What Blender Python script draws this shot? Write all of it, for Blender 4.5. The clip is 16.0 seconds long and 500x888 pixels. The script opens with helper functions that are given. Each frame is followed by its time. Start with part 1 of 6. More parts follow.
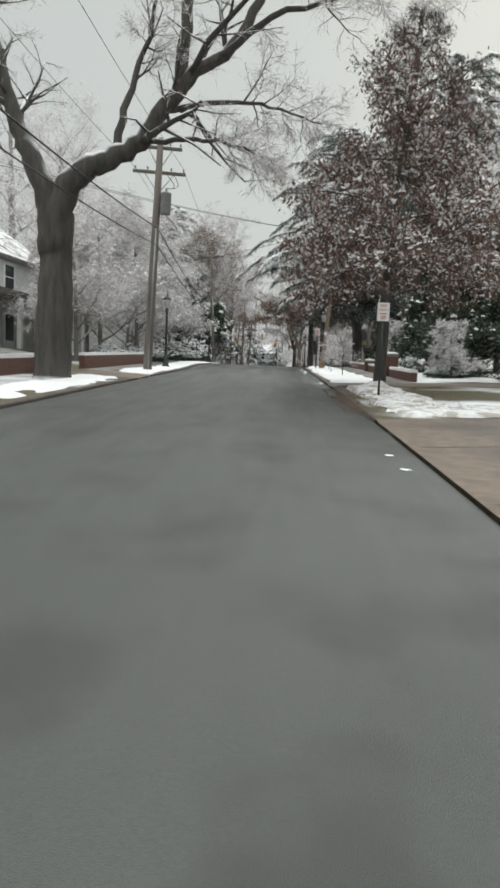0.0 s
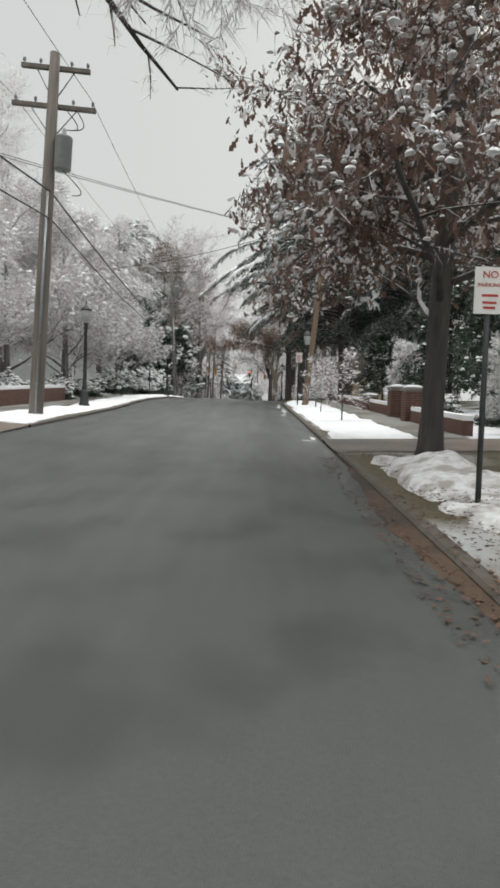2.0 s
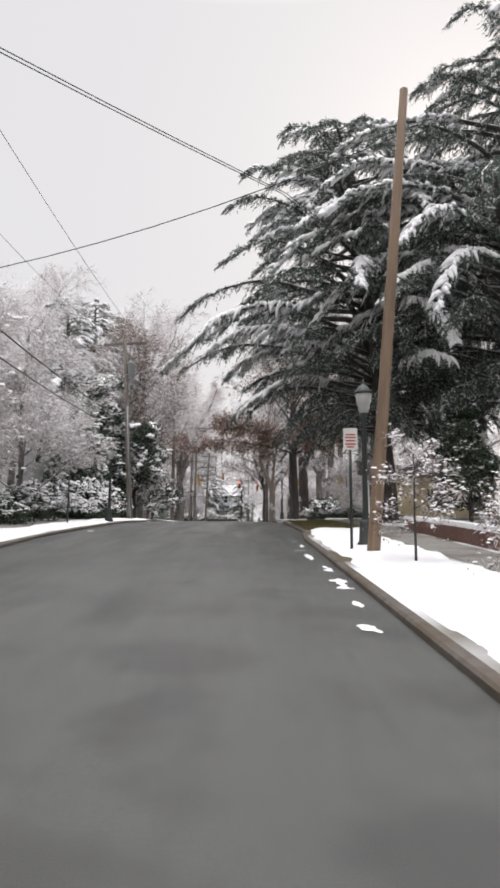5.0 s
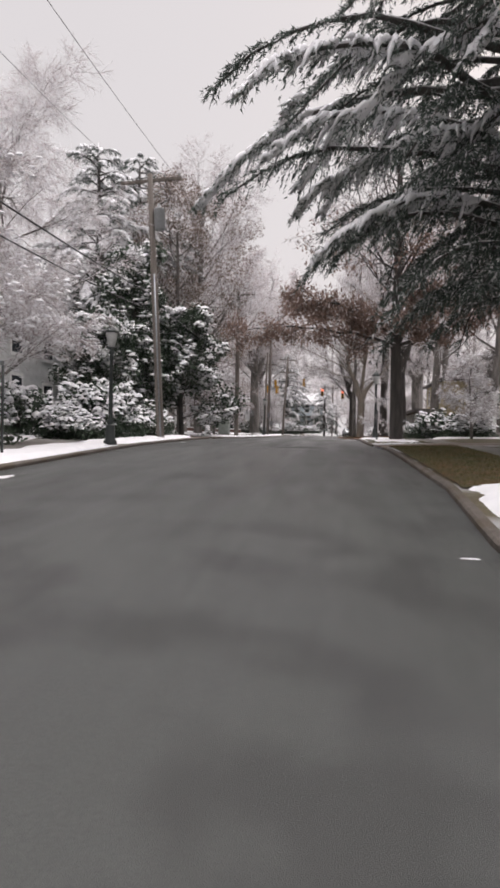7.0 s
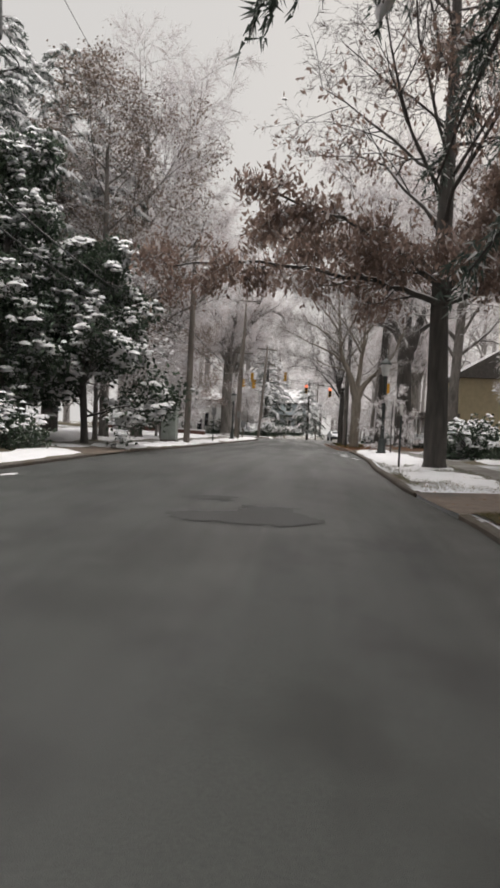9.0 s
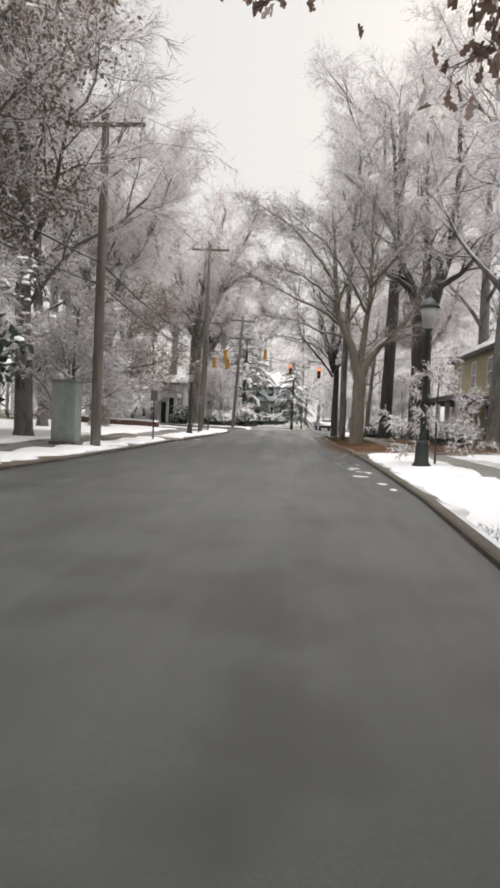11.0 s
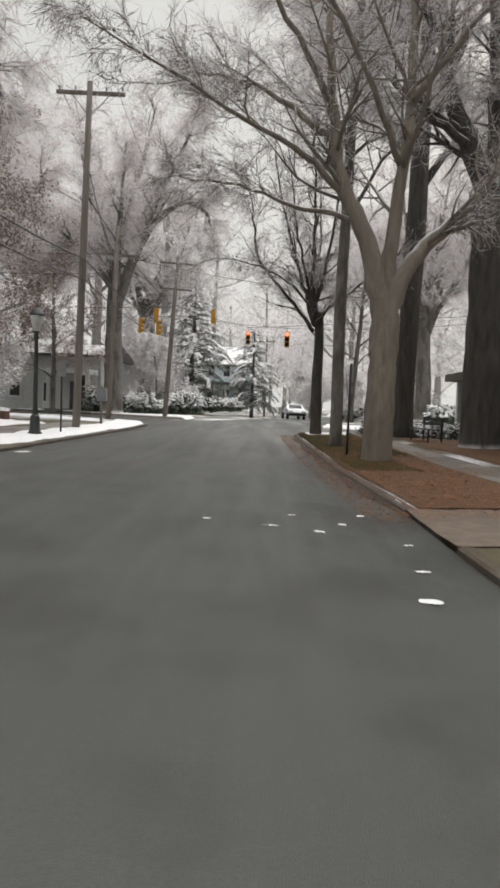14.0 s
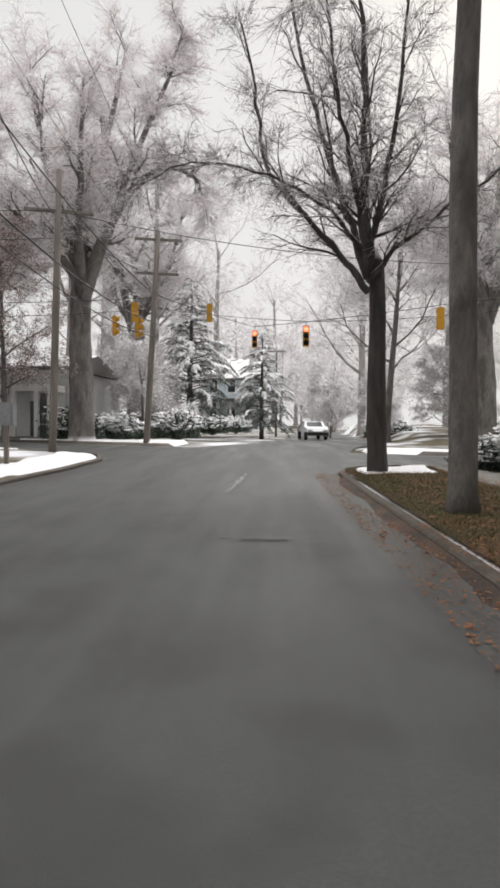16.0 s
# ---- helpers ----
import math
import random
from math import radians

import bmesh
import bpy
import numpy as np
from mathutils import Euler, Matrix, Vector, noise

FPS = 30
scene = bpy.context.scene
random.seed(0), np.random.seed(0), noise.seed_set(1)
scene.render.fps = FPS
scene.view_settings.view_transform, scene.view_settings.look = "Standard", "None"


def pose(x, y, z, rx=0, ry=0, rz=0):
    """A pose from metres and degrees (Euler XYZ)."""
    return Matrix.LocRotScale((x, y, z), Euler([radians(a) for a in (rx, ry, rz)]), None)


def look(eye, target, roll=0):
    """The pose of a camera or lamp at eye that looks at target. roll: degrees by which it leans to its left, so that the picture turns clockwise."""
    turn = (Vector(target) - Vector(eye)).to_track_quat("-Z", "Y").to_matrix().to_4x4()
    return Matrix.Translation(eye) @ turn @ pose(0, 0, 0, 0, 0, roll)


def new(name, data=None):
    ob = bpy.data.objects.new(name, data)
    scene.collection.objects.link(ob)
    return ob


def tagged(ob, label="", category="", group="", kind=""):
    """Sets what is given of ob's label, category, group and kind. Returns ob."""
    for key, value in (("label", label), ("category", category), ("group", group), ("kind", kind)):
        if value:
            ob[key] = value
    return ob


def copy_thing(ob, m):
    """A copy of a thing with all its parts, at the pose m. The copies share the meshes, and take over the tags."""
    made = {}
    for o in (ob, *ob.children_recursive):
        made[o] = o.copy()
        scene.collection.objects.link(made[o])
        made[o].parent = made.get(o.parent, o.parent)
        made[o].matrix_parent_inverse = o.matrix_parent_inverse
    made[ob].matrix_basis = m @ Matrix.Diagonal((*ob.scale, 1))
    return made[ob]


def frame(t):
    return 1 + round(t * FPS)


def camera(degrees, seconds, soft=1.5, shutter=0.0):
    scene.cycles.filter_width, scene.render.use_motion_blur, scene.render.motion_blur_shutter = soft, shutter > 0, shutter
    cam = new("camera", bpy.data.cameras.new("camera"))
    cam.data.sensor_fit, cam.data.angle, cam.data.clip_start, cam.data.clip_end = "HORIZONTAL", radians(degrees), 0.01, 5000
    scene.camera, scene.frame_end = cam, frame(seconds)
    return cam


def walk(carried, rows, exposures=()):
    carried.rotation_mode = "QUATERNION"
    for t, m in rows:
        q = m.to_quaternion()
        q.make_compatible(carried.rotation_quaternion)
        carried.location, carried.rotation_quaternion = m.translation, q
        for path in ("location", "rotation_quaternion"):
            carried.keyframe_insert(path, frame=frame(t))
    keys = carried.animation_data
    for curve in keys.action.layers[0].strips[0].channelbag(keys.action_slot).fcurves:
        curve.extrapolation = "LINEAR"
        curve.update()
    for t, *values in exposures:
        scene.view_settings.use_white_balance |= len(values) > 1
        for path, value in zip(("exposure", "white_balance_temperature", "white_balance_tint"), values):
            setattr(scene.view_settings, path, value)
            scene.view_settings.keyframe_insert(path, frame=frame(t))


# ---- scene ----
cam = camera(43.7, 16.0, soft=3.0)
PATH = [
    (0, (-0.000, -0.000, -1.595), (-0.421, 9.950, -2.502), 2.21),
    (0.5, (0.106, 2.444, -1.409), (-0.177, 12.415, -2.111), 1.73),
    (1, (0.217, 4.824, -1.239), (0.136, 14.803, -1.886), 2.03),
    (1.5, (0.270, 7.317, -1.074), (0.260, 17.307, -1.523), 1.91),
    (2, (0.284, 9.837, -0.907), (0.213, 19.827, -1.336), 1.95),
    (2.5, (0.232, 12.415, -0.743), (0.178, 22.403, -1.240), 2.12),
    (3, (0.165, 15.199, -0.587), (0.065, 25.189, -1.023), 2.18),
    (5.3, (0.126, 29.003, 0.274), (0.145, 38.901, 1.696), 0.04),
    (5.5, (0.137, 30.233, 0.342), (-0.072, 40.137, 1.714), 0.33),
    (6, (0.187, 33.277, 0.512), (-0.671, 43.206, 1.327), 0.66),
    (6.5, (0.217, 36.108, 0.672), (-1.036, 46.029, 0.731), 0.81),
    (7, (0.240, 38.945, 0.839), (-1.040, 48.862, 0.709), 1.12),
    (7.5, (0.238, 41.977, 1.026), (-1.037, 51.893, 0.810), 1.17),
    (8, (0.184, 45.170, 1.215), (-1.034, 55.093, 0.962), 0.97),
    (8.5, (0.098, 48.466, 1.361), (-1.024, 58.400, 1.116), 1.71),
    (9, (-0.029, 51.860, 1.498), (-1.019, 61.810, 1.323), 2.93),
    (9.2, (-0.077, 53.207, 1.550), (-1.022, 63.160, 1.371), 3.22),
    (11.3, (-0.101, 66.299, 1.909), (-0.816, 76.260, 1.402), 2.45),
    (11.5, (-0.103, 67.456, 1.927), (-0.789, 77.411, 1.270), 2.55),
    (12, (-0.093, 70.382, 1.969), (-0.616, 80.344, 1.267), 2.64),
    (12.5, (-0.014, 73.325, 2.004), (-0.426, 83.294, 1.327), 2.85),
    (13, (0.089, 76.287, 2.014), (-0.223, 86.263, 1.405), 3.01),
    (13.5, (0.185, 79.362, 2.008), (0.021, 89.336, 1.315), 2.71),
    (14, (0.251, 82.321, 1.998), (0.074, 92.302, 1.402), 2.31),
    (14.5, (0.243, 85.291, 1.987), (-0.019, 95.272, 1.426), 1.92),
    (15, (0.185, 88.128, 1.998), (-0.046, 98.114, 1.533), 1.68),
    (15.5, (0.112, 90.603, 2.010), (-0.145, 100.593, 1.667), 0.96),
    (16, (0.000, 92.999, 2.025), (-0.347, 102.989, 1.733), 0.48),
]
EXPOSURES = [(0.0, -0.05, 6350, 5), (1.0, 0.08, 6370, 6), (3.0, 0.05, 6400, 8), (5.5, 0.35, 6450, 17), (6.2, 0.32, 6500, 19), (7.0, 0.18, 6550, 19), (8.0, 0.1, 6600, 13), (9.2, 0.05, 6700, 13), (11.3, 0.4, 6600, 12), (12.5, 0.35, 6600, 9), (13.5, 0.2, 6600, 9), (14.5, 0.2, 6600, 11), (16.0, 0.35, 6500, 12)]
walk(cam, [(t, look(eye, target, roll)) for t, eye, target, roll in PATH], EXPOSURES)

# ---- world and light: a low, bright overcast after snowfall ----
world = bpy.data.worlds.new("overcast")
scene.world = world
world.use_nodes = True
wn = world.node_tree.nodes
wl = world.node_tree.links
wn.clear()
w_sky = wn.new("ShaderNodeTexSky")
w_sky.sky_type = "NISHITA"
w_sky.sun_disc = False
w_sky.sun_elevation = radians(32)
w_sky.sun_rotation = radians(20)
w_sky.dust_density = 5.0
# an even cloud deck, thinnest and brightest overhead
w_co = wn.new("ShaderNodeTexCoord")
w_sep = wn.new("ShaderNodeSeparateXYZ")
w_up = wn.new("ShaderNodeMapRange")
w_up.inputs["From Min"].default_value, w_up.inputs["From Max"].default_value = 0.68, 1.0
w_up.inputs["To Min"].default_value, w_up.inputs["To Max"].default_value = 6.4, 34.0
w_tone = wn.new("ShaderNodeMixRGB")
w_tone.blend_type = "MULTIPLY"
w_tone.inputs[0].default_value = 1.0
w_tone.inputs[2].default_value = (0.99, 0.997, 0.975, 1)
w_cloud = wn.new("ShaderNodeMixRGB")
w_cloud.inputs[0].default_value = 0.97
w_bg = wn.new("ShaderNodeBackground")
w_bg.inputs[1].default_value = 0.1
w_out = wn.new("ShaderNodeOutputWorld")
wl.new(w_co.outputs["Generated"], w_sep.inputs[0])
wl.new(w_sep.outputs["Z"], w_up.inputs["Value"])
wl.new(w_up.outputs[0], w_tone.inputs[1])
wl.new(w_sky.outputs[0], w_cloud.inputs[1])
wl.new(w_tone.outputs[0], w_cloud.inputs[2])
wl.new(w_cloud.outputs[0], w_bg.inputs[0])
wl.new(w_bg.outputs[0], w_out.inputs[0])

sun = new("sun", bpy.data.lights.new("sun", "SUN"))
sun.data.energy = 0.9
sun.data.angle = radians(25)
sun.data.color = (1.0, 0.97, 0.94)
sun.matrix_world = look((0, 0, 60), (-12, -30, 28))

# ---- materials ----


def material(name, base, rough=0.8, second=None, scale=6.0, bump=0.3, bump_scale=40.0, metallic=0.0, stretch=(1, 1, 1),
             snow=0.0, snow_edge=0.55, spec=0.4, third=None, third_scale=0.7, contrast=0.2, isles=0.0, whiten=0.0, thin=0.0, sheen=None):
    """A procedural surface: two colours in a fine pattern, a third in broad stains, relief, and lying snow on upward faces."""
    m = bpy.data.materials.new(name)
    m.use_nodes = True
    n, l = m.node_tree.nodes, m.node_tree.links
    b = n["Principled BSDF"]
    b.inputs["Roughness"].default_value = rough
    b.inputs["Metallic"].default_value = metallic
    b.inputs["Specular IOR Level"].default_value = spec
    co = n.new("ShaderNodeTexCoord")
    mp = n.new("ShaderNodeMapping")
    mp.inputs["Scale"].default_value = stretch
    l.new(co.outputs["Object"], mp.inputs[0])
    colour = None
    rgb = n.new("ShaderNodeRGB")
    rgb.outputs[0].default_value = (*base, 1)
    colour = rgb.outputs[0]

    def mask(sc, detail, lo, hi):
        t = n.new("ShaderNodeTexNoise")
        t.inputs["Scale"].default_value = sc
        t.inputs["Detail"].default_value = detail
        l.new(mp.outputs[0], t.inputs["Vector"])
        r = n.new("ShaderNodeMapRange")
        r.inputs["From Min"].default_value, r.inputs["From Max"].default_value = lo, hi
        l.new(t.outputs["Fac"], r.inputs["Value"])
        return r.outputs[0], t.outputs["Fac"]

    def mix(a, fac, c):
        x = n.new("ShaderNodeMixRGB")
        l.new(fac, x.inputs[0])
        l.new(a, x.inputs[1])
        if isinstance(c, tuple):
            x.inputs[2].default_value = (*c, 1)
        else:
            l.new(c, x.inputs[2])
        return x.outputs[0]

    if second:
        colour = mix(colour, mask(scale, 6, 0.5 - contrast, 0.5 + contrast)[0], second)
    if third:
        colour = mix(colour, mask(third_scale, 3, 0.48, 0.62)[0], third)
    if isles:
        g = n.new("ShaderNodeNewGeometry")
        hv = n.new("ShaderNodeHueSaturation")
        r = n.new("ShaderNodeMapRange")
        r.inputs["To Min"].default_value, r.inputs["To Max"].default_value = 1 - isles, 1 + isles
        l.new(g.outputs["Random Per Island"], r.inputs["Value"])
        l.new(r.outputs[0], hv.inputs["Value"])
        l.new(colour, hv.inputs["Color"])
        colour = hv.outputs[0]
    if whiten:
        g = n.new("ShaderNodeNewGeometry")
        r = n.new("ShaderNodeMapRange")
        r.inputs["From Min"].default_value, r.inputs["From Max"].default_value = 1 - whiten - 0.1, 1 - whiten + 0.1
        l.new(g.outputs["Random Per Island"], r.inputs["Value"])
        colour = mix(colour, r.outputs[0], (0.88, 0.87, 0.88))
    if snow:
        g = n.new("ShaderNodeNewGeometry")
        s = n.new("ShaderNodeSeparateXYZ")
        l.new(g.outputs["Normal"], s.inputs[0])
        r = n.new("ShaderNodeMapRange")
        r.inputs["From Min"].default_value, r.inputs["From Max"].default_value = snow_edge - 0.12, snow_edge + 0.12
        r.inputs["To Max"].default_value = snow
        l.new(s.outputs["Z"], r.inputs["Value"])
        k = n.new("ShaderNodeMath")
        k.operation = "MULTIPLY"
        l.new(r.outputs[0], k.inputs[0])
        l.new(mask(1.7, 4, 0.3, 0.5)[0], k.inputs[1])
        colour = mix(colour, k.outputs[0], (0.88, 0.87, 0.88))
    l.new(colour, b.inputs["Base Color"])
    if thin:
        # light passes through dry leaves and needles
        tr = n.new("ShaderNodeBsdfTranslucent")
        ms = n.new("ShaderNodeMixShader")
        ms.inputs[0].default_value = thin
        l.new(colour, tr.inputs["Color"])
        l.new(b.outputs[0], ms.inputs[1])
        l.new(tr.outputs[0], ms.inputs[2])
        l.new(ms.outputs[0], n["Material Output"].inputs["Surface"])
    if sheen:
        # wet streaks along the wheel tracks and drier ground between
        sm = n.new("ShaderNodeMapping")
        sm.inputs["Scale"].default_value = (0.9, 0.09, 1)
        l.new(co.outputs["Object"], sm.inputs[0])
        st = n.new("ShaderNodeTexNoise")
        st.inputs["Scale"].default_value = 1.0
        st.inputs["Detail"].default_value = 4
        l.new(sm.outputs[0], st.inputs["Vector"])
        sr = n.new("ShaderNodeMapRange")
        sr.inputs["From Min"].default_value, sr.inputs["From Max"].default_value = 0.35, 0.65
        sr.inputs["To Min"].default_value, sr.inputs["To Max"].default_value = sheen
        l.new(st.outputs["Fac"], sr.inputs["Value"])
        l.new(sr.outputs[0], b.inputs["Roughness"])
    if bump:
        h = n.new("ShaderNodeBump")
        h.inputs["Strength"].default_value = bump
        h.inputs["Distance"].default_value = 0.06 if "bark" in name else 0.02
        l.new(mask(bump_scale, 5, 0, 1)[0], h.inputs["Height"])
        l.new(h.outputs[0], b.inputs["Normal"])
    return m


ASPHALT = material("asphalt", (0.06, 0.063, 0.059), 0.5, (0.082, 0.085, 0.079), 60, 0.35, 220, third=(0.05, 0.051, 0.048), third_scale=1.1, spec=0.45, sheen=(0.3, 0.6))
PATCH = material("tar_patch", (0.045, 0.045, 0.044), 0.6, (0.062, 0.062, 0.06), 30, 0.3, 220)
CONCRETE = material("concrete", (0.26, 0.25, 0.23), 0.85, (0.18, 0.17, 0.155), 9, 0.3, 90, third=(0.14, 0.125, 0.11), third_scale=0.6)
KERB = material("kerb_stone", (0.135, 0.115, 0.1), 0.85, (0.085, 0.072, 0.06), 7, 0.35, 80, third=(0.09, 0.07, 0.05), third_scale=1.1)
DRIVE = material("drive_concrete", (0.2, 0.155, 0.12), 0.75, (0.13, 0.1, 0.08), 5, 0.3, 90, third=(0.1, 0.085, 0.075), third_scale=0.4)
SNOW = material("snow", (0.89, 0.885, 0.895), 0.6, (0.82, 0.815, 0.83), 3, 0.35, 18, spec=0.25)
SNOW_DIRTY = material("old_snow", (0.82, 0.815, 0.83), 0.65, (0.6, 0.585, 0.575), 9, 0.6, 25, third=(0.4, 0.37, 0.34), third_scale=3.2, spec=0.25)
YARD = material("winter_lawn", (0.085, 0.075, 0.045), 0.95, (0.13, 0.105, 0.065), 14, 0.6, 60, third=(0.75, 0.76, 0.79), third_scale=0.22)
LITTER = material("leaf_bed", (0.17, 0.08, 0.036), 0.9, (0.08, 0.05, 0.03), 12, 0.8, 45, third=(0.12, 0.062, 0.032), third_scale=0.8)
TURF = material("turf", (0.06, 0.055, 0.026), 0.95, (0.1, 0.075, 0.038), 16, 0.8, 60, third=(0.12, 0.065, 0.034), third_scale=0.9)
GRASS = material("grass_blades", (0.08, 0.1, 0.035), 0.85, (0.16, 0.12, 0.05), 2, 0, isles=0.4)
LITTER_DARK = material("wet_leaf_mush", (0.06, 0.042, 0.032), 0.8, (0.042, 0.035, 0.03), 14, 0.8, 45, third=(0.1, 0.062, 0.04), third_scale=1.5)
LEAF_DULL = material("wet_brown_leaf", (0.13, 0.07, 0.042), 0.75, (0.085, 0.05, 0.034), 4, 0, isles=0.5)
LEAF_ORANGE = material("fallen_leaf", (0.3, 0.125, 0.045), 0.75, (0.18, 0.08, 0.036), 4, 0, isles=0.5)
BARK_DARK = material("dark_wet_bark", (0.055, 0.051, 0.048), 0.85, (0.11, 0.1, 0.09), 7, 0.9, 22, stretch=(1, 1, 0.18), snow=0.95, snow_edge=0.5)
BARK_GREY = material("grey_bark", (0.15, 0.137, 0.127), 0.9, (0.25, 0.23, 0.21), 9, 0.9, 20, stretch=(1, 1, 0.35), snow=0.95, snow_edge=0.45, third=(0.12, 0.11, 0.1), third_scale=2.5)
BARK_TAN = material("tan_bark", (0.3, 0.262, 0.215), 0.9, (0.18, 0.158, 0.132), 6, 0.9, 18, stretch=(1, 1, 0.3), snow=0.85, snow_edge=0.62, third=(0.24, 0.21, 0.175), third_scale=2.0)
TWIG = material("snowy_twigs", (0.38, 0.315, 0.31), 0.85, (0.5, 0.44, 0.435), 3, 0, whiten=0.68, thin=0.25)
TWIG_PINK = material("rosy_frosted_twigs", (0.52, 0.43, 0.42), 0.85, (0.62, 0.54, 0.53), 2, 0, whiten=0.68, thin=0.25)
TWIG_DARK = material("dark_twigs", (0.2, 0.165, 0.16), 0.85, (0.32, 0.275, 0.27), 3, 0, whiten=0.45)
TWIG_OAK = material("wet_oak_twigs", (0.09, 0.07, 0.062), 0.85, (0.17, 0.14, 0.128), 3, 0, whiten=0.1)
TWIG_FROST = material("frosted_twigs", (0.34, 0.285, 0.275), 0.85, (0.47, 0.42, 0.41), 2, 0, whiten=0.55, thin=0.25)
# distant twigs and bark: snow, and distance haze put into the paler colour
TWIG_HAZED = material("hazed_frosted_twigs", (0.54, 0.48, 0.475), 0.85, (0.64, 0.59, 0.585), 2, 0, whiten=0.75, thin=0.25)
BARK_HAZED = material("hazed_frosted_bark", (0.26, 0.24, 0.23), 0.9, (0.38, 0.355, 0.34), 9, 0.7, 20, stretch=(1, 1, 0.35), snow=0.95, snow_edge=0.35)
LEAF_TAN = material("dry_tan_leaves", (0.21, 0.16, 0.13), 0.8, (0.29, 0.225, 0.185), 1.5, 0, isles=0.4, whiten=0.1, thin=0.35)
LEAF_BROWN = material("dry_oak_leaves", (0.155, 0.098, 0.08), 0.8, (0.23, 0.15, 0.118), 1.5, 0, isles=0.45, whiten=0.14, thin=0.4)
LEAF_RUST = material("rust_oak_leaves", (0.25, 0.175, 0.145), 0.8, (0.33, 0.24, 0.2), 1.5, 0, isles=0.4, whiten=0.05, thin=0.4)
LEAF_GREEN = material("evergreen_leaves", (0.04, 0.062, 0.042), 0.55, (0.065, 0.092, 0.058), 1.5, 0, isles=0.4, thin=0.2)
NEEDLE = material("cedar_needles", (0.09, 0.118, 0.1), 0.8, (0.13, 0.16, 0.138), 1.2, 0, isles=0.4, whiten=0.14, thin=0.3)
POLE_WOOD = material("weathered_pole_wood", (0.24, 0.21, 0.185), 0.9, (0.14, 0.12, 0.105), 8, 0.6, 30, stretch=(1, 1, 0.08))
POLE_TAN = material("new_pole_wood", (0.27, 0.19, 0.13), 0.85, (0.17, 0.12, 0.085), 8, 0.5, 30, stretch=(1, 1, 0.08))
IRON = material("dark_green_iron", (0.02, 0.028, 0.026), 0.5, (0.035, 0.04, 0.037), 20, 0.1, 60, spec=0.5)
LAMP_GLASS = material("frosted_lamp_glass", (0.55, 0.55, 0.53), 0.35, (0.42, 0.42, 0.41), 5, 0)
STEEL = material("galvanised_steel", (0.35, 0.36, 0.37), 0.45, (0.26, 0.27, 0.28), 12, 0.1, 60, metallic=0.7)
GREY_PAINT = material("grey_paint", (0.3, 0.31, 0.31), 0.5, (0.24, 0.25, 0.25), 10, 0.1, 40)
SIGN_WHITE = material("white_sign_face", (0.78, 0.77, 0.74), 0.5, (0.68, 0.67, 0.64), 6, 0)
SIGN_RED = material("red_sign_ink", (0.45, 0.05, 0.04), 0.5)
SIGN_BACK = material("sign_back", (0.3, 0.3, 0.3), 0.45, (0.22, 0.22, 0.22), 9, 0, metallic=0.6)
WIRE = material("black_cable", (0.02, 0.02, 0.02), 0.6, snow=0.8, snow_edge=0.75)
BRICK = material("red_brick", (0.16, 0.082, 0.064), 0.9, (0.105, 0.06, 0.05), 9, 0.4, 60)
MORTAR = material("mortar", (0.3, 0.27, 0.24), 0.95, (0.2, 0.18, 0.16), 12, 0.3, 60)
SIDING = material("white_siding", (0.6, 0.61, 0.6), 0.7, (0.5, 0.51, 0.5), 3, 0.1, 40)
SIDING_TAN = material("cream_siding", (0.5, 0.43, 0.28), 0.75, (0.42, 0.36, 0.24), 3, 0.1, 40)
SIDING_BLUE = material("pale_blue_siding", (0.55, 0.62, 0.66), 0.75, (0.48, 0.55, 0.59), 3, 0.1, 40)
TRIM = material("white_trim", (0.78, 0.78, 0.76), 0.55, (0.68, 0.68, 0.66), 6, 0)
SHINGLE = material("snowed_shingles", (0.1, 0.095, 0.09), 0.9, (0.15, 0.14, 0.13), 6, 0.4, 30, snow=1.0, snow_edge=0.3)
GLASS = material("dark_window_glass", (0.03, 0.035, 0.04), 0.12, spec=0.6, bump=0)
DARK = material("black_rubber", (0.015, 0.015, 0.016), 0.7, (0.025, 0.025, 0.025), 10, 0.1, 40)
CAR_PAINT = material("silver_paint", (0.66, 0.67, 0.69), 0.35, (0.6, 0.61, 0.63), 5, 0, metallic=0.15, snow=1.0, snow_edge=0.6)
SIGNAL_YELLOW = material("signal_yellow", (0.62, 0.32, 0.02), 0.5, (0.5, 0.25, 0.02), 8, 0)


def glow(name, colour, strength):
    m = bpy.data.materials.new(name)
    m.use_nodes = True
    b = m.node_tree.nodes["Principled BSDF"]
    b.inputs["Base Color"].default_value = (*colour, 1)
    b.inputs["Emission Color"].default_value = (*colour, 1)
    b.inputs["Emission Strength"].default_value = strength
    return m


RED_LIGHT = glow("lit_red_lens", (1.0, 0.16, 0.08), 3.0)

# ---- mesh helpers ----


def as_mesh(name, verts, faces, mat, smooth=True):
    me = bpy.data.meshes.new(name)
    me.from_pydata([tuple(v) for v in verts], [], faces)
    me.materials.append(mat)
    if smooth:
        me.shade_smooth()
    return me


def mesh_part(name, me, parent=None, label=""):
    ob = new(name, me)
    ob.parent = parent
    if name in ("snow", "foliage", "crown"):
        ob["kind"] = "stuff"
    if label:
        ob["label"] = label
    return ob


def part(name, bm, mat, parent=None, label="", smooth=False):
    me = bpy.data.meshes.new(name)
    bm.to_mesh(me)
    bm.free()
    me.materials.append(mat)
    if smooth:
        me.shade_smooth()
    return mesh_part(name, me, parent, label)


def thing(name, x, y, z, label, category, group="", kind="", rz=0.0):
    ob = new(name)
    ob.matrix_world = pose(x, y, z, 0, 0, rz)
    return tagged(ob, label, category, group, kind)


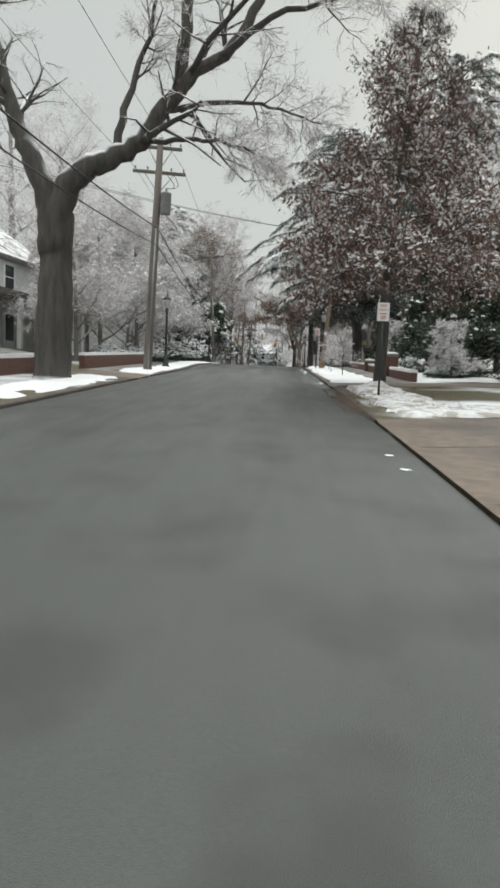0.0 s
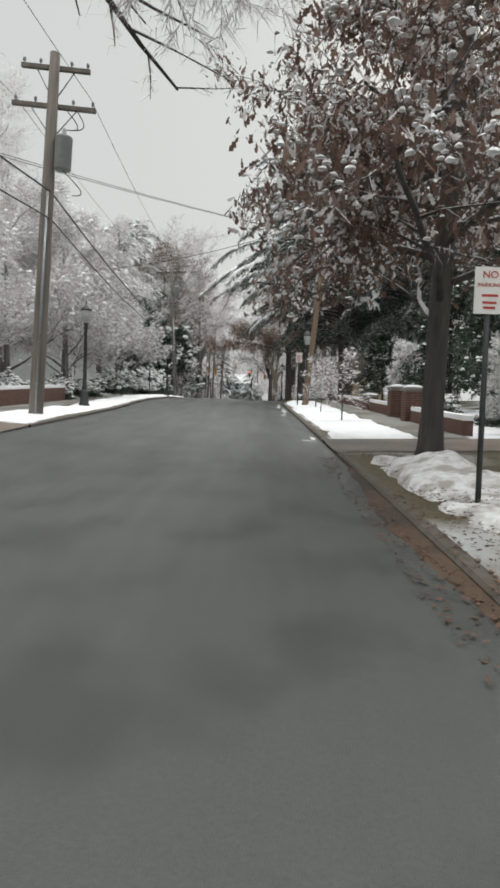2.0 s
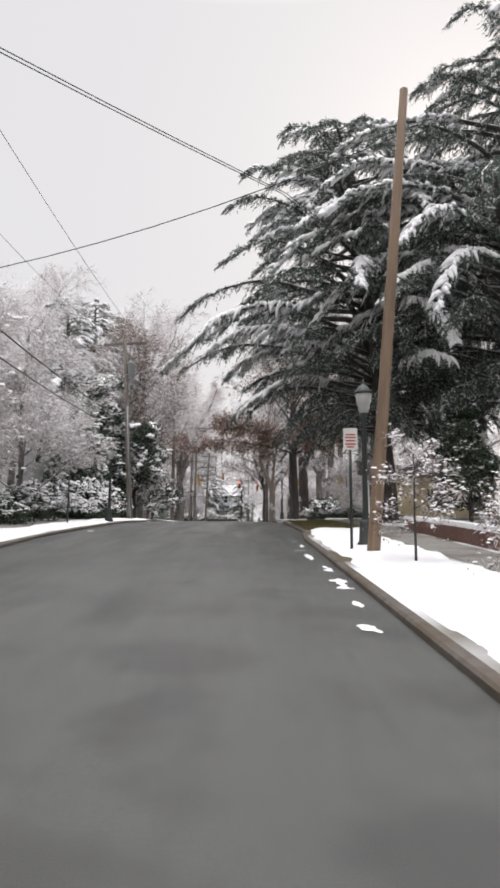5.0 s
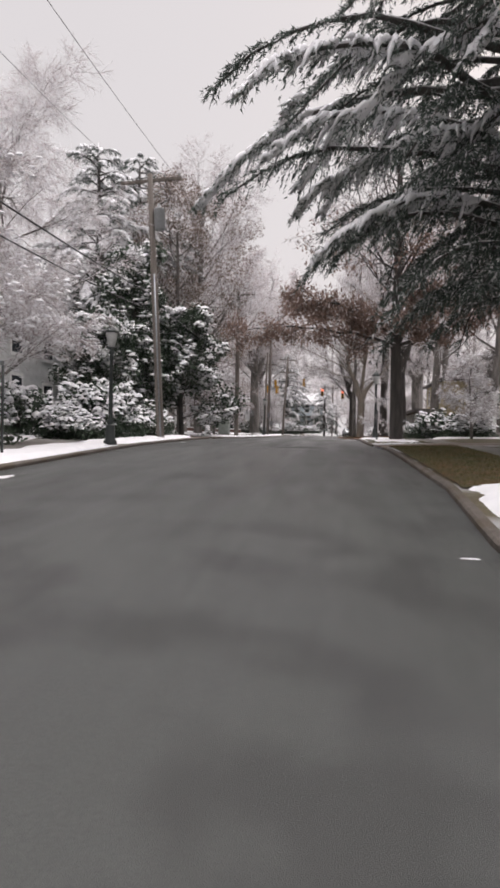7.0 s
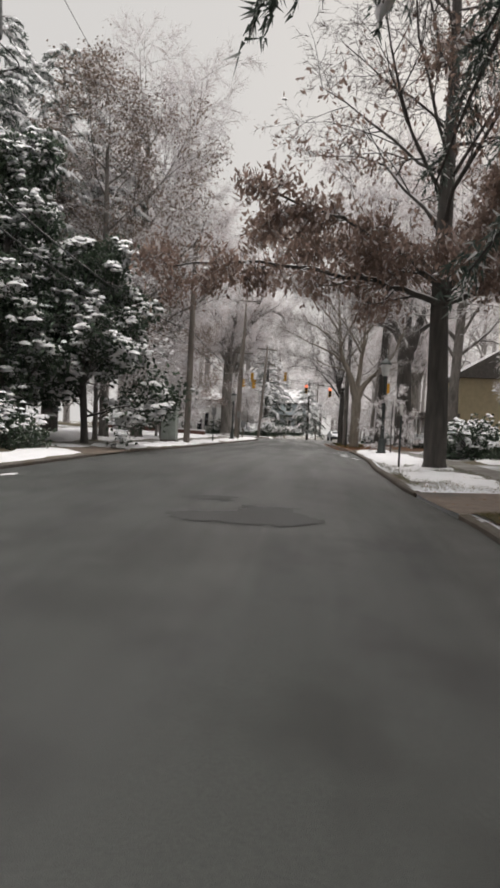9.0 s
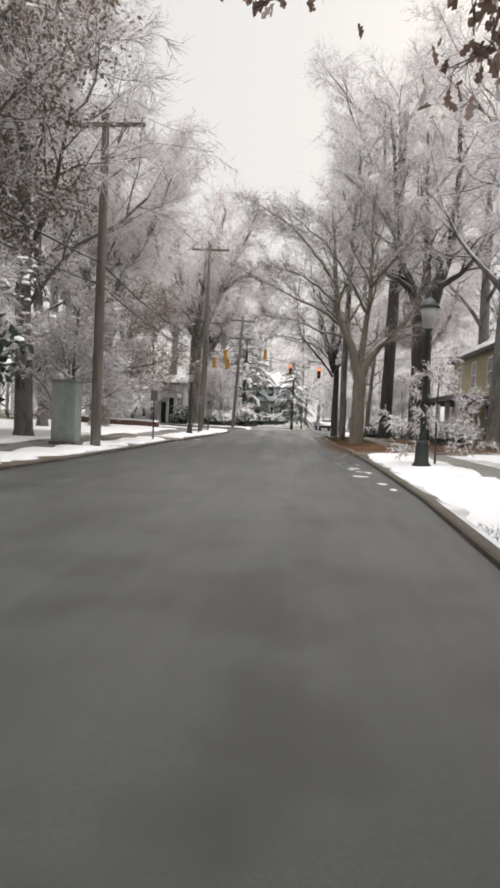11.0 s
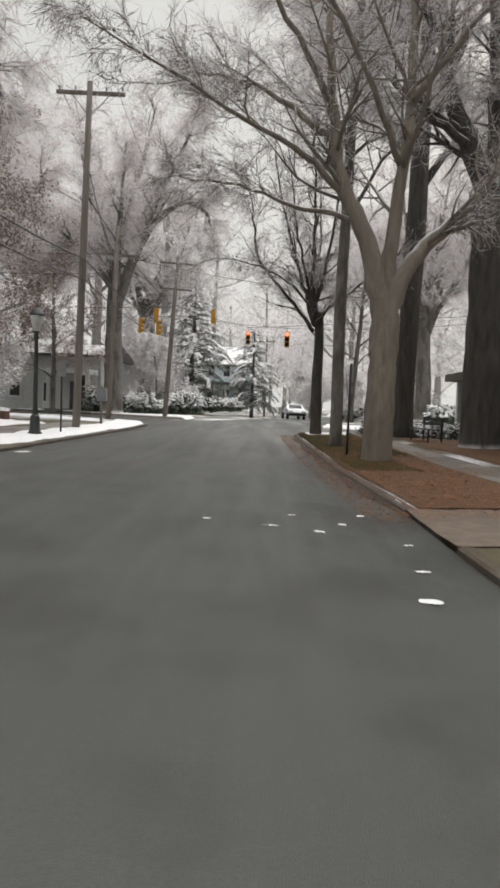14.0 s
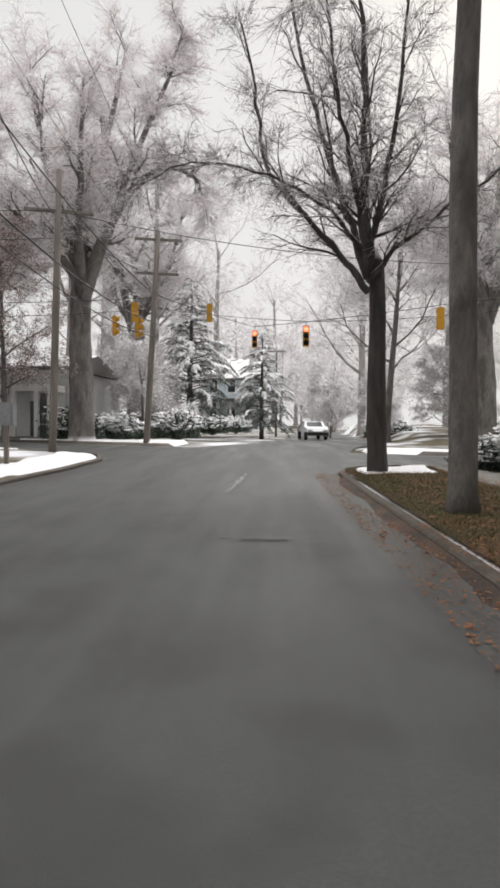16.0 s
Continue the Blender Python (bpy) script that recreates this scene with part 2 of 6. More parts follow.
def box(bm, x0, x1, y0, y1, z0, z1, bevel=0.0, m=None):
    r = bmesh.ops.create_cube(bm, size=1)
    vs = r["verts"]
    bmesh.ops.scale(bm, vec=(x1 - x0, y1 - y0, z1 - z0), verts=vs)
    bmesh.ops.translate(bm, vec=((x0 + x1) / 2, (y0 + y1) / 2, (z0 + z1) / 2), verts=vs)
    if bevel:
        es = list({e for v in vs for e in v.link_edges})
        out = bmesh.ops.bevel(bm, geom=es, offset=bevel, segments=2, affect="EDGES")
        vs = list({v for f in out["faces"] for v in f.verts} | {v for v in vs if v.is_valid})
    if m is not None:
        bmesh.ops.transform(bm, matrix=m, verts=[v for v in vs if v.is_valid])
    return bm


def boxed(name, x0, x1, y0, y1, z0, z1, mat, parent=None, label="", bevel=0.0):
    return part(name, box(bmesh.new(), x0, x1, y0, y1, z0, z1, bevel), mat, parent, label)


def tube_data(paths, verts, faces):
    """Adds tapered tubes: paths of (points, radii, sides)."""
    for pts, rad, k in paths:
        pts = np.asarray(pts, float)
        rad = np.asarray(rad, float)
        d = np.gradient(pts, axis=0)
        d /= np.linalg.norm(d, axis=1)[:, None] + 1e-9
        ref = np.array([1.0, 0, 0]) if abs(d[0][0]) < 0.8 else np.array([0, 1.0, 0])
        u = np.cross(d, ref)
        u /= np.linalg.norm(u, axis=1)[:, None] + 1e-9
        w = np.cross(d, u)
        a = np.arange(k) * 2 * np.pi / k
        ring = pts[:, None] + rad[:, None, None] * (np.cos(a)[None, :, None] * u[:, None] + np.sin(a)[None, :, None] * w[:, None])
        base = len(verts)
        verts.extend(map(tuple, ring.reshape(-1, 3)))
        for i in range(len(pts) - 1):
            for j in range(k):
                j2 = (j + 1) % k
                faces.append((base + i * k + j, base + i * k + j2, base + (i + 1) * k + j2, base + (i + 1) * k + j))
        faces.append(tuple(base + j for j in reversed(range(k))))
        faces.append(tuple(base + (len(pts) - 1) * k + j for j in range(k)))


def tubes(name, paths, mat):
    verts, faces = [], []
    tube_data(paths, verts, faces)
    return as_mesh(name, verts, faces, mat)


def lathe(name, profile, mat, sides=16):
    """A turned form from (radius, height) pairs."""
    verts, faces = [], []
    for r, z in profile:
        for j in range(sides):
            a = 2 * math.pi * j / sides
            verts.append((r * math.cos(a), r * math.sin(a), z))
    for i in range(len(profile) - 1):
        for j in range(sides):
            j2 = (j + 1) % sides
            faces.append((i * sides + j, i * sides + j2, (i + 1) * sides + j2, (i + 1) * sides + j))
    faces.append(tuple(reversed(range(sides))))
    faces.append(tuple((len(profile) - 1) * sides + j for j in range(sides)))
    return as_mesh(name, verts, faces, mat)


def cards(name, centre, along, across, mat, fold=0.25):
    """Many small leaves: two-sided rhombs with a fold, from arrays of centres, half-length and half-width vectors."""
    n = len(centre)
    lift = np.cross(along, across)
    lift /= np.linalg.norm(lift, axis=1)[:, None] + 1e-9
    lift *= np.linalg.norm(across, axis=1)[:, None] * fold
    v = np.stack([centre - along, centre + across + lift, centre + along, centre - across + lift], 1).reshape(-1, 3)
    me = bpy.data.meshes.new(name)
    i = np.arange(n) * 4
    tri = np.stack([i, i + 1, i + 2, i, i + 2, i + 3], 1).reshape(-1, 3)
    me.from_pydata(v.tolist(), [], tri.tolist())
    me.materials.append(mat)
    return me


def lobed_leaves(name, centre, along, across, mat, fold=0.3):
    """Oak leaves: a wavy lobed outline in two halves that meet at the folded midrib."""
    n = len(centre)
    lift = np.cross(along, across)
    lift /= np.linalg.norm(lift, axis=1)[:, None] + 1e-9
    lift *= np.linalg.norm(across, axis=1)[:, None] * fold
    edge = ((-0.55, 0.45), (-0.3, 0.25), (0.05, 0.85), (0.3, 0.45), (0.6, 0.75))
    v = [centre - along]
    for s in (1, -1):
        for u, w in edge:
            v.append(centre + along * u + across * (w * s) + lift * w)
    v.append(centre + along)
    m = len(v)
    v = np.stack(v, 1).reshape(-1, 3)
    i = np.arange(n)[:, None] * m
    left = i + np.array([0, 1, 2, 3, 4, 5, m - 1])
    right = i + np.array([0, m - 1, 10, 9, 8, 7, 6])
    me = bpy.data.meshes.new(name)
    me.from_pydata(v.tolist(), [], np.concatenate([left, right]).tolist())
    me.materials.append(mat)
    return me


def unit(rng, n):
    v = rng.normal(size=(n, 3))
    return v / np.linalg.norm(v, axis=1)[:, None]


# ---- plan: heights and edges of the road ----
G_Y = np.array([-60, -20, -6, 7, 20, 33, 46, 59, 72, 85, 98, 111, 124, 150, 260, 900.0])
G_Z = np.array([-7.2, -4.3, -3.3, -2.39, -1.56, -0.8, -0.05, 0.49, 0.7, 0.69, 0.78, 0.93, 1.04, 0.92, 0.6, 0.6])
FINE_Y = np.arange(-80, 900, 1.0)
FINE_Z = np.convolve(np.pad(np.interp(FINE_Y, G_Y, G_Z), 7, mode="edge"), np.hanning(17)[1:-1] / np.hanning(17)[1:-1].sum(), "valid")


def road_z(y):
    return np.interp(y, FINE_Y, FINE_Z)


def left_edge(y):
    return np.interp(y, [-60, 22, 34, 46, 60, 70, 80, 92, 100, 108, 112, 114.5, 116, 117], [-4.9, -5.0, -5.1, -5.9, -6.1, -6.1, -5.9, -5.9, -5.5, -5.1, -5.2, -5.9, -7.4, -9.5])


def right_edge(y):
    return np.interp(y, [-60, 10, 45, 49, 60, 64, 70, 75, 82, 90, 95, 105, 108, 109.5, 110.3, 111], [1.6, 1.75, 1.75, 2.05, 2.05, 1.75, 1.75, 2.0, 2.15, 2.15, 1.8, 1.6, 1.6, 2.0, 2.7, 4.5])


MAIN_END = 116.0


def cross_y(x):
    """Middle line of the crossing street, which runs aslant."""
    return 115.8 - 0.55 * x


CROSS_HALF = 4.4


def gz(x, y):
    return float(land_z(np.float64(x), np.float64(y)))

# ---- the large structure ----
OPEN_R = [(-30.0, 11.3), (20.9, 23.3), (60.6, 63.2), (88.2, 90.3)]
OPEN_L = [(20.8, 24.6), (69.0, 72.5), (93.6, 95.6)]


def far_mid(y):
    """Middle line of the street beyond the crossing."""
    return np.interp(y, [112, 124, 130, 145, 200, 400], [-1.6, 0.6, 2.6, 4.5, 8.0, 30.0])


def dips(x, y, spans, edge_out):
    k = np.ones_like(np.asarray(x, float) + y)
    for a, b in spans:
        inside = np.clip(np.minimum(y - a, b - y) / 0.7 + 0.5, 0, 1)
        k = k * (1 - inside * (1 - np.clip(edge_out / 3.0, 0.1, 1)))
    return k


def on_road(x, y, more=0.0):
    main = (y <= MAIN_END + 2) & (x > left_edge(y) - more) & (x < right_edge(y) + more)
    cross = np.abs(y - cross_y(x)) < CROSS_HALF + more
    far = (y >= MAIN_END) & (np.abs(x - far_mid(y)) < 3.6 + more)
    return main | cross | far


def land_z(x, y):
    x, y = np.asarray(x, float), np.asarray(y, float)
    out = np.where(x < 0, left_edge(y) - x, x - right_edge(y))
    rise = 0.055 * np.where(x < 0, dips(x, y, OPEN_L, out), dips(x, y, OPEN_R, out))
    rise = rise + 0.03 * np.clip(out, 0, 6) + 0.035 * np.clip(out - 8, 0, 40)
    rise = np.where(y > cross_y(x), 0.1 + 0.025 * np.clip(y - cross_y(x) - 8, 0, 60) * (np.abs(x - far_mid(y)) > 6), rise)
    rise = np.where((y <= cross_y(x)) & (y > cross_y(x) - 12), np.minimum(rise, 0.1 + 0.05 * (cross_y(x) - y - CROSS_HALF)), rise)
    return road_z(y) + np.where(on_road(x, y), -0.1, rise)


def grid_mesh(name, xs, ys, zs, mat, keep=None, smooth=True):
    """A sheet from matrices of x, y and z; keep: which cells stay."""
    r, c = xs.shape
    verts = np.stack([xs, ys, zs], -1).reshape(-1, 3)
    idx = np.arange(r * c).reshape(r, c)
    q = np.stack([idx[:-1, :-1], idx[:-1, 1:], idx[1:, 1:], idx[1:, :-1]], -1)
    q = q[keep] if keep is not None else q.reshape(-1, 4)
    used = np.unique(q)
    back = np.full(r * c, -1)
    back[used] = np.arange(len(used))
    me = bpy.data.meshes.new(name)
    me.from_pydata(verts[used].tolist(), [], back[q].tolist())
    me.materials.append(mat)
    if smooth:
        me.shade_smooth()
    return me


LAND_OUT = np.array([0.07, 0.09, 0.25, 0.6, 1.2, 2, 3, 4.5, 6, 8, 10, 13, 17, 22, 30, 42, 60, 90, 150, 300, 700.0])
LAND_Y = np.concatenate([np.arange(-60, 104, 0.5), np.arange(104, 132, 0.25), np.arange(132, 210, 2.0), [220, 250, 300, 400, 600, 900]])


def build_land():
    rows = []
    for y in LAND_Y:
        le, re_ = left_edge(y), right_edge(y)
        inner = np.linspace(le - 0.05, re_ + 0.05, 12)
        rows.append(np.concatenate([le - LAND_OUT[::-1] - 0.001, inner, re_ + LAND_OUT + 0.001]))
    xs = np.array(rows)
    ys = np.repeat(LAND_Y[:, None], xs.shape[1], 1)
    zs = land_z(xs, ys)
    near = (ys > 106) & on_road(xs, ys, 0.9) & ~on_road(xs, ys)
    zs = np.where(near, road_z(ys) - 0.1, zs)
    n0 = len(LAND_OUT)
    zs[:, n0:n0 + 12] = np.minimum(zs[:, n0:n0 + 12], road_z(ys[:, n0:n0 + 12]) - 0.1)
    wob = np.sin(xs * 0.9 + 3 * np.sin(ys * 0.31)) * np.sin(ys * 0.7 + xs * 0.23) * 0.05
    zs = zs + np.where(on_road(xs, ys) | (np.abs(xs) < 8), 0, wob)
    tagged(new("ground", grid_mesh("ground", xs, ys, zs, YARD)), "winter lawns and earth with patches of thin snow", "ground", kind="structure")


build_land()


def build_road():
    ys = np.concatenate([np.arange(-60, 108, 1.0), np.arange(108, MAIN_END + 0.1, 0.25)])
    k = np.linspace(0, 1, 13)
    yy = np.repeat(ys[:, None], 13, 1)
    xx = left_edge(yy) + (right_edge(yy) - left_edge(yy)) * k
    zz = road_z(yy) + 0.05 * (1 - (2 * k - 1) ** 2) * np.clip((112 - yy) / 6, 0, 1) - 0.03
    tagged(new("road", grid_mesh("road", xx, yy, zz, ASPHALT)), "damp dark grey asphalt street", "road", kind="structure")
    vs = np.linspace(-CROSS_HALF, CROSS_HALF, 14)
    xs = np.linspace(-120, 120, 120)
    vv, xx = np.meshgrid(vs, xs, indexing="ij")
    yy = cross_y(xx) + vv
    tagged(new("road_cross", grid_mesh("road_cross", xx, yy, road_z(yy) - 0.026, ASPHALT)), "damp asphalt of the crossing street", "road", kind="structure")
    ys = np.concatenate([np.arange(114, 140, 0.7), np.arange(140, 320, 3.0)])
    yy = np.repeat(ys[:, None], 9, 1)
    xx = far_mid(yy) + np.linspace(-3.6, 3.6, 9)
    tagged(new("road_far", grid_mesh("road_far", xx, yy, road_z(yy) - 0.022, ASPHALT)), "asphalt street running on beyond the crossing", "road", kind="structure")


build_road()


def corner_strip(x0, x1, side, v0, v1, mat, label, category, dz=0.0, ragged=0.0, name="verge"):
    """A strip along the crossing street, between two distances from its edge, ending against the through street."""
    xs = np.arange(min(x0, x1), max(x0, x1), 0.3)
    vs = np.linspace(v0, v1, max(4, int((v1 - v0) / 0.3)))
    xx, vv = np.meshgrid(xs, vs, indexing="ij")
    wob = ragged * np.sin(xx * 1.7) * np.sin(xx * 0.6 + 1)
    yy = cross_y(xx) + side * (CROSS_HALF + vv + wob)
    zz = road_z(yy) + 0.1 + dz
    rim = (vv <= v0 + 1e-6) | (xx <= xs[0] + 1e-6) | (xx >= xs[-1] - 1e-6)
    zz = np.where(rim, road_z(yy) - 0.06, zz)
    return tagged(new(name, grid_mesh(name, xx, yy, zz, mat)), label, category, kind="structure" if name != "snow_patch" else "stuff")


corner_strip(-60, -8.6, -1, 0.0, 2.5, CONCRETE, "concrete kerb and footpath at the corner", "pavement", name="pavement")
corner_strip(-50, -9.0, -1, 0.25, 2.2, SNOW, "strip of snow at the corner", "snow", 0.05, 0.12, "snow_patch")
corner_strip(-60, -4.6, 1, 0.0, 3.0, KERB, "kerb and verge of the far corner", "verge", 0.0)
corner_strip(-60, -4.7, 1, 0.3, 6.0, SNOW, "snow over the far corner verge", "snow", 0.06, 0.2, "snow_patch")
corner_strip(4.9, 60, -1, 0.0, 1.6, CONCRETE, "concrete kerb and footpath at the corner", "pavement", name="pavement")
corner_strip(5.6, 60, 1, 0.0, 2.5, KERB, "kerb and verge of the far corner", "verge", 0.0)
corner_strip(3.9, 60, 1, 0.2, 2.2, SNOW, "snow over the far corner verge", "snow", 0.05, 0.12, "snow_patch")


def build_kerb(edge, side, y0, y1):
    """A kerb stone along the road edge with a rounded top."""
    ys = np.linspace(y0, y1, max(3, int((y1 - y0) / 0.8)))
    prof = [(0.0, -0.1), (0.0, 0.03), (0.03, 0.055), (0.13, 0.062), (0.16, 0.052), (0.16, -0.1)]
    verts, faces = [], []
    for y in ys:
        ex = float(edge(y))
        low = 0.75 if min(y - y0, y1 - y) < 0.6 else 1.0
        for o, h in prof:
            verts.append((ex + side * o, y, float(road_z(y)) + (h * low if h > 0 else h)))
    n = len(prof)
    for i in range(len(ys) - 1):
        for j in range(n - 1):
            faces.append((i * n + j, i * n + j + 1, (i + 1) * n + j + 1, (i + 1) * n + j))
    faces.append(tuple(range(n)))
    faces.append(tuple((len(ys) - 1) * n + j for j in range(n)))
    tagged(new("kerb", as_mesh("kerb", verts, faces, KERB, False)), "weathered concrete kerb along the street", "kerb", kind="structure")


def between(spans, y0, y1):
    at = y0
    for a, b in spans:
        if a > at:
            yield at, a
        at = max(at, b)
    if at < y1:
        yield at, y1


for a, b in between(OPEN_R, -40, 110.6):
    build_kerb(right_edge, 1, a, b)
for a, b in between(OPEN_L, -40, 116):
    build_kerb(left_edge, -1, a, b)


def drape(name, x0, x1, y0, y1, mat, label, category, dz=0.02, kind="structure", step=0.5):
    """A sheet laid on the land between two lines beside the road; x0 and x1 are functions of y or numbers."""
    f0 = x0 if callable(x0) else (lambda y: y * 0 + x0)
    f1 = x1 if callable(x1) else (lambda y: y * 0 + x1)
    ys = np.linspace(y0, y1, max(3, int((y1 - y0) / step)))
    w = abs(float(f1(y0) - f0(y0)))
    k = np.linspace(0, 1, max(3, int(w / step)))
    yy = np.repeat(ys[:, None], len(k), 1)
    xx = f0(yy) + (f1(yy) - f0(yy)) * k
    return tagged(new(name, grid_mesh(name, xx, yy, land_z(xx, yy) + dz, mat)), label, category, kind=kind)


for a, b in ((-30, 11.3), (20.9, 23.3)):
    drape("driveway", lambda y: right_edge(y) + 0.004, 14.0, max(a, -20), b, DRIVE, "brown-stained concrete driveway apron", "driveway", 0.014)
for a, b in ((60.6, 63.2), (88.2, 90.3)):
    drape("driveway", lambda y: right_edge(y) + 0.004, 14.0, a, b, DRIVE, "wet concrete driveway", "driveway", 0.014)
for a, b in OPEN_L:
    drape("driveway", lambda y: left_edge(y) - 0.004, -16.0, a, b, DRIVE, "wet concrete driveway", "driveway", 0.014)
for a, b in ((23.3, 60.6), (63.2, 88.2), (90.3, 108.5)):
    drape("pavement", lambda y: right_edge(y) + 2.1, lambda y: right_edge(y) + 3.2, a, b, CONCRETE, "damp concrete footpath", "pavement", 0.022)
for a, b in ((24.6, 69.0), (72.5, 93.6), (95.6, 108.5)):
    drape("pavement", lambda y: left_edge(y) - 1.7, lambda y: left_edge(y) - 2.9, a, b, CONCRETE, "damp concrete footpath", "pavement", 0.022)
drape("turf_strip", lambda y: right_edge(y) + 0.17, lambda y: right_edge(y) + 2.3, 48.5, 60.6, TURF, "brown-green winter turf strip beside the kerb", "grass", 0.03)
drape("turf_strip", lambda y: right_edge(y) + 0.17, lambda y: right_edge(y) + 2.3, 99.0, 108.5, TURF, "winter turf with fallen leaves beside the kerb", "grass", 0.03)
drape("leaf_bed", lambda y: right_edge(y) + 0.17, lambda y: right_edge(y) + 2.3, 90.3, 99.0, LITTER, "bed of wet orange-brown fallen leaves", "leaf litter", 0.03)
drape("leaf_bed", lambda y: right_edge(y) + 3.7, 14.0, 90.3, 106.0, LITTER, "leaf-covered yard under large trees", "leaf litter", 0.02)


def snow_sheet(x0, x1, y0, y1, thick=0.06, seed=1, ragged=0.45, mat=None, mound=0.0, label="fresh white snow lying on the verge", step=0.16, freq=1.0):
    """Lying snow with a ragged edge, thin at the rim and full in the middle."""
    f0 = x0 if callable(x0) else (lambda y: y * 0 + x0)
    f1 = x1 if callable(x1) else (lambda y: y * 0 + x1)
    ys = np.arange(y0, y1 + step, step)
    w = max(abs(float(f1(yv) - f0(yv))) for yv in (y0, (y0 + y1) / 2, y1))
    k = np.linspace(0, 1, max(6, int(w / step) + 1))
    yy = np.repeat(ys[:, None], len(k), 1)
    xx = f0(yy) + (f1(yy) - f0(yy)) * k
    n = np.zeros_like(xx)
    for i in range(xx.shape[0]):
        for j in range(xx.shape[1]):
            n[i, j] = noise.fractal(Vector((xx[i, j] * 0.9 * freq + seed * 7.3, yy[i, j] * 0.55 * freq, seed)), 1.0, 2.0, 4)
    ex = np.minimum(k, 1 - k)[None, :] * w
    ey = np.minimum(yy - ys[0], ys[-1] - yy)
    depth = np.minimum(ex, ey) - (0.12 if freq == 1.0 else 0.1) + ragged * n
    depth = np.minimum(depth, np.minimum(ex, ey) * 3 - 0.1)
    h = thick * (1 - np.exp(-np.clip(depth, 0, 9) / 0.15))
    h = h + mound * np.clip(np.minimum(ex / w, ey / (y1 - y0)) * 2.4, 0, 1) ** 0.8 * (1 + 0.5 * n) * (depth > 0) + 0.02 * n * np.clip(depth * 5, 0, 1)
    zz = land_z(xx, yy) + 0.034 + np.where(depth > 0, h, depth * 0.7)
    d = depth > -0.3
    keep = d[:-1, :-1] | d[1:, :-1] | d[:-1, 1:] | d[1:, 1:]
    if keep.sum() < 3:
        return None
    return tagged(new("snow_patch", grid_mesh("snow_patch", xx, yy, zz, mat or SNOW, keep)), label, "snow", kind="stuff")


def road_top(x, y):
    k = (x - left_edge(y)) / (right_edge(y) - left_edge(y))
    return road_z(y) + 0.05 * (1 - (2 * k - 1) ** 2) * np.clip((112 - y) / 6, 0, 1) - 0.026


# right verge
snow_sheet(lambda y: right_edge(y) + 0.35, lambda y: right_edge(y) + 2.0, 12.4, 18.0, 0.045, 3, 0.7, SNOW_DIRTY, 0.02, "trodden old snow with dark leaf stains beside the driveway", 0.07, 2.4)
snow_sheet(lambda y: right_edge(y) + 0.3, lambda y: right_edge(y) + 1.7, 16.6, 19.4, 0.06, 23, 0.4, SNOW_DIRTY, 0.2, "heap of old snow with dark leaf stains at the foot of the oak", 0.06, 1.8)
snow_sheet(lambda y: right_edge(y) + 0.5, lambda y: right_edge(y) + 5.0, 11.5, 13.6, 0.035, 18, 0.5, SNOW_DIRTY, 0, "thin trodden snow along the driveway", 0.07, 2.2)
snow_sheet(lambda y: right_edge(y) + 0.2, lambda y: right_edge(y) + 2.1, 23.4, 48.6, 0.07, 4, 0.35, step=0.12, freq=1.7)
snow_sheet(lambda y: right_edge(y) + 3.75, 9.0, 24.5, 48.0, 0.06, 5, 0.8, label="thin snow over the yard")
snow_sheet(lambda y: right_edge(y) + 0.3, lambda y: right_edge(y) + 2.2, 64.0, 72.5, 0.04, 6, 1.3)
snow_sheet(lambda y: right_edge(y) + 0.15, lambda y: right_edge(y) + 2.25, 71.8, 78.2, 0.07, 7, 0.25)
snow_sheet(lambda y: right_edge(y) + 0.15, lambda y: right_edge(y) + 2.25, 79.0, 88.0, 0.07, 8, 0.3)
snow_sheet(lambda y: right_edge(y) + 3.9, 12.0, 73.0, 88.0, 0.06, 9, 0.9, label="thin snow over the yard")
snow_sheet(lambda y: right_edge(y) + 0.3, lambda y: right_edge(y) + 2.2, 106.6, 108.6, 0.05, 10, 0.3)
# left verge
snow_sheet(lambda y: left_edge(y) - 1.6, lambda y: left_edge(y) - 0.2, 12.0, 20.6, 0.05, 11, 0.9)
snow_sheet(lambda y: left_edge(y) - 1.65, lambda y: left_edge(y) - 0.15, 24.8, 46.0, 0.06, 12, 0.4)
snow_sheet(lambda y: left_edge(y) - 1.65, lambda y: left_edge(y) - 0.15, 46.0, 69.0, 0.06, 13, 0.45)
snow_sheet(-16.0, lambda y: left_edge(y) - 3.0, 40.0, 66.0, 0.06, 14, 0.5, label="snow over the front lawn", step=0.3)
snow_sheet(lambda y: left_edge(y) - 1.65, lambda y: left_edge(y) - 0.15, 72.6, 93.4, 0.05, 15, 0.75)
snow_sheet(-18.0, lambda y: left_edge(y) - 3.0, 74.0, 107.0, 0.06, 16, 0.5, label="snow over the front lawn", step=0.3)
snow_sheet(lambda y: left_edge(y) - 1.65, lambda y: left_edge(y) - 0.15, 95.7, 113.5, 0.06, 17, 0.5)
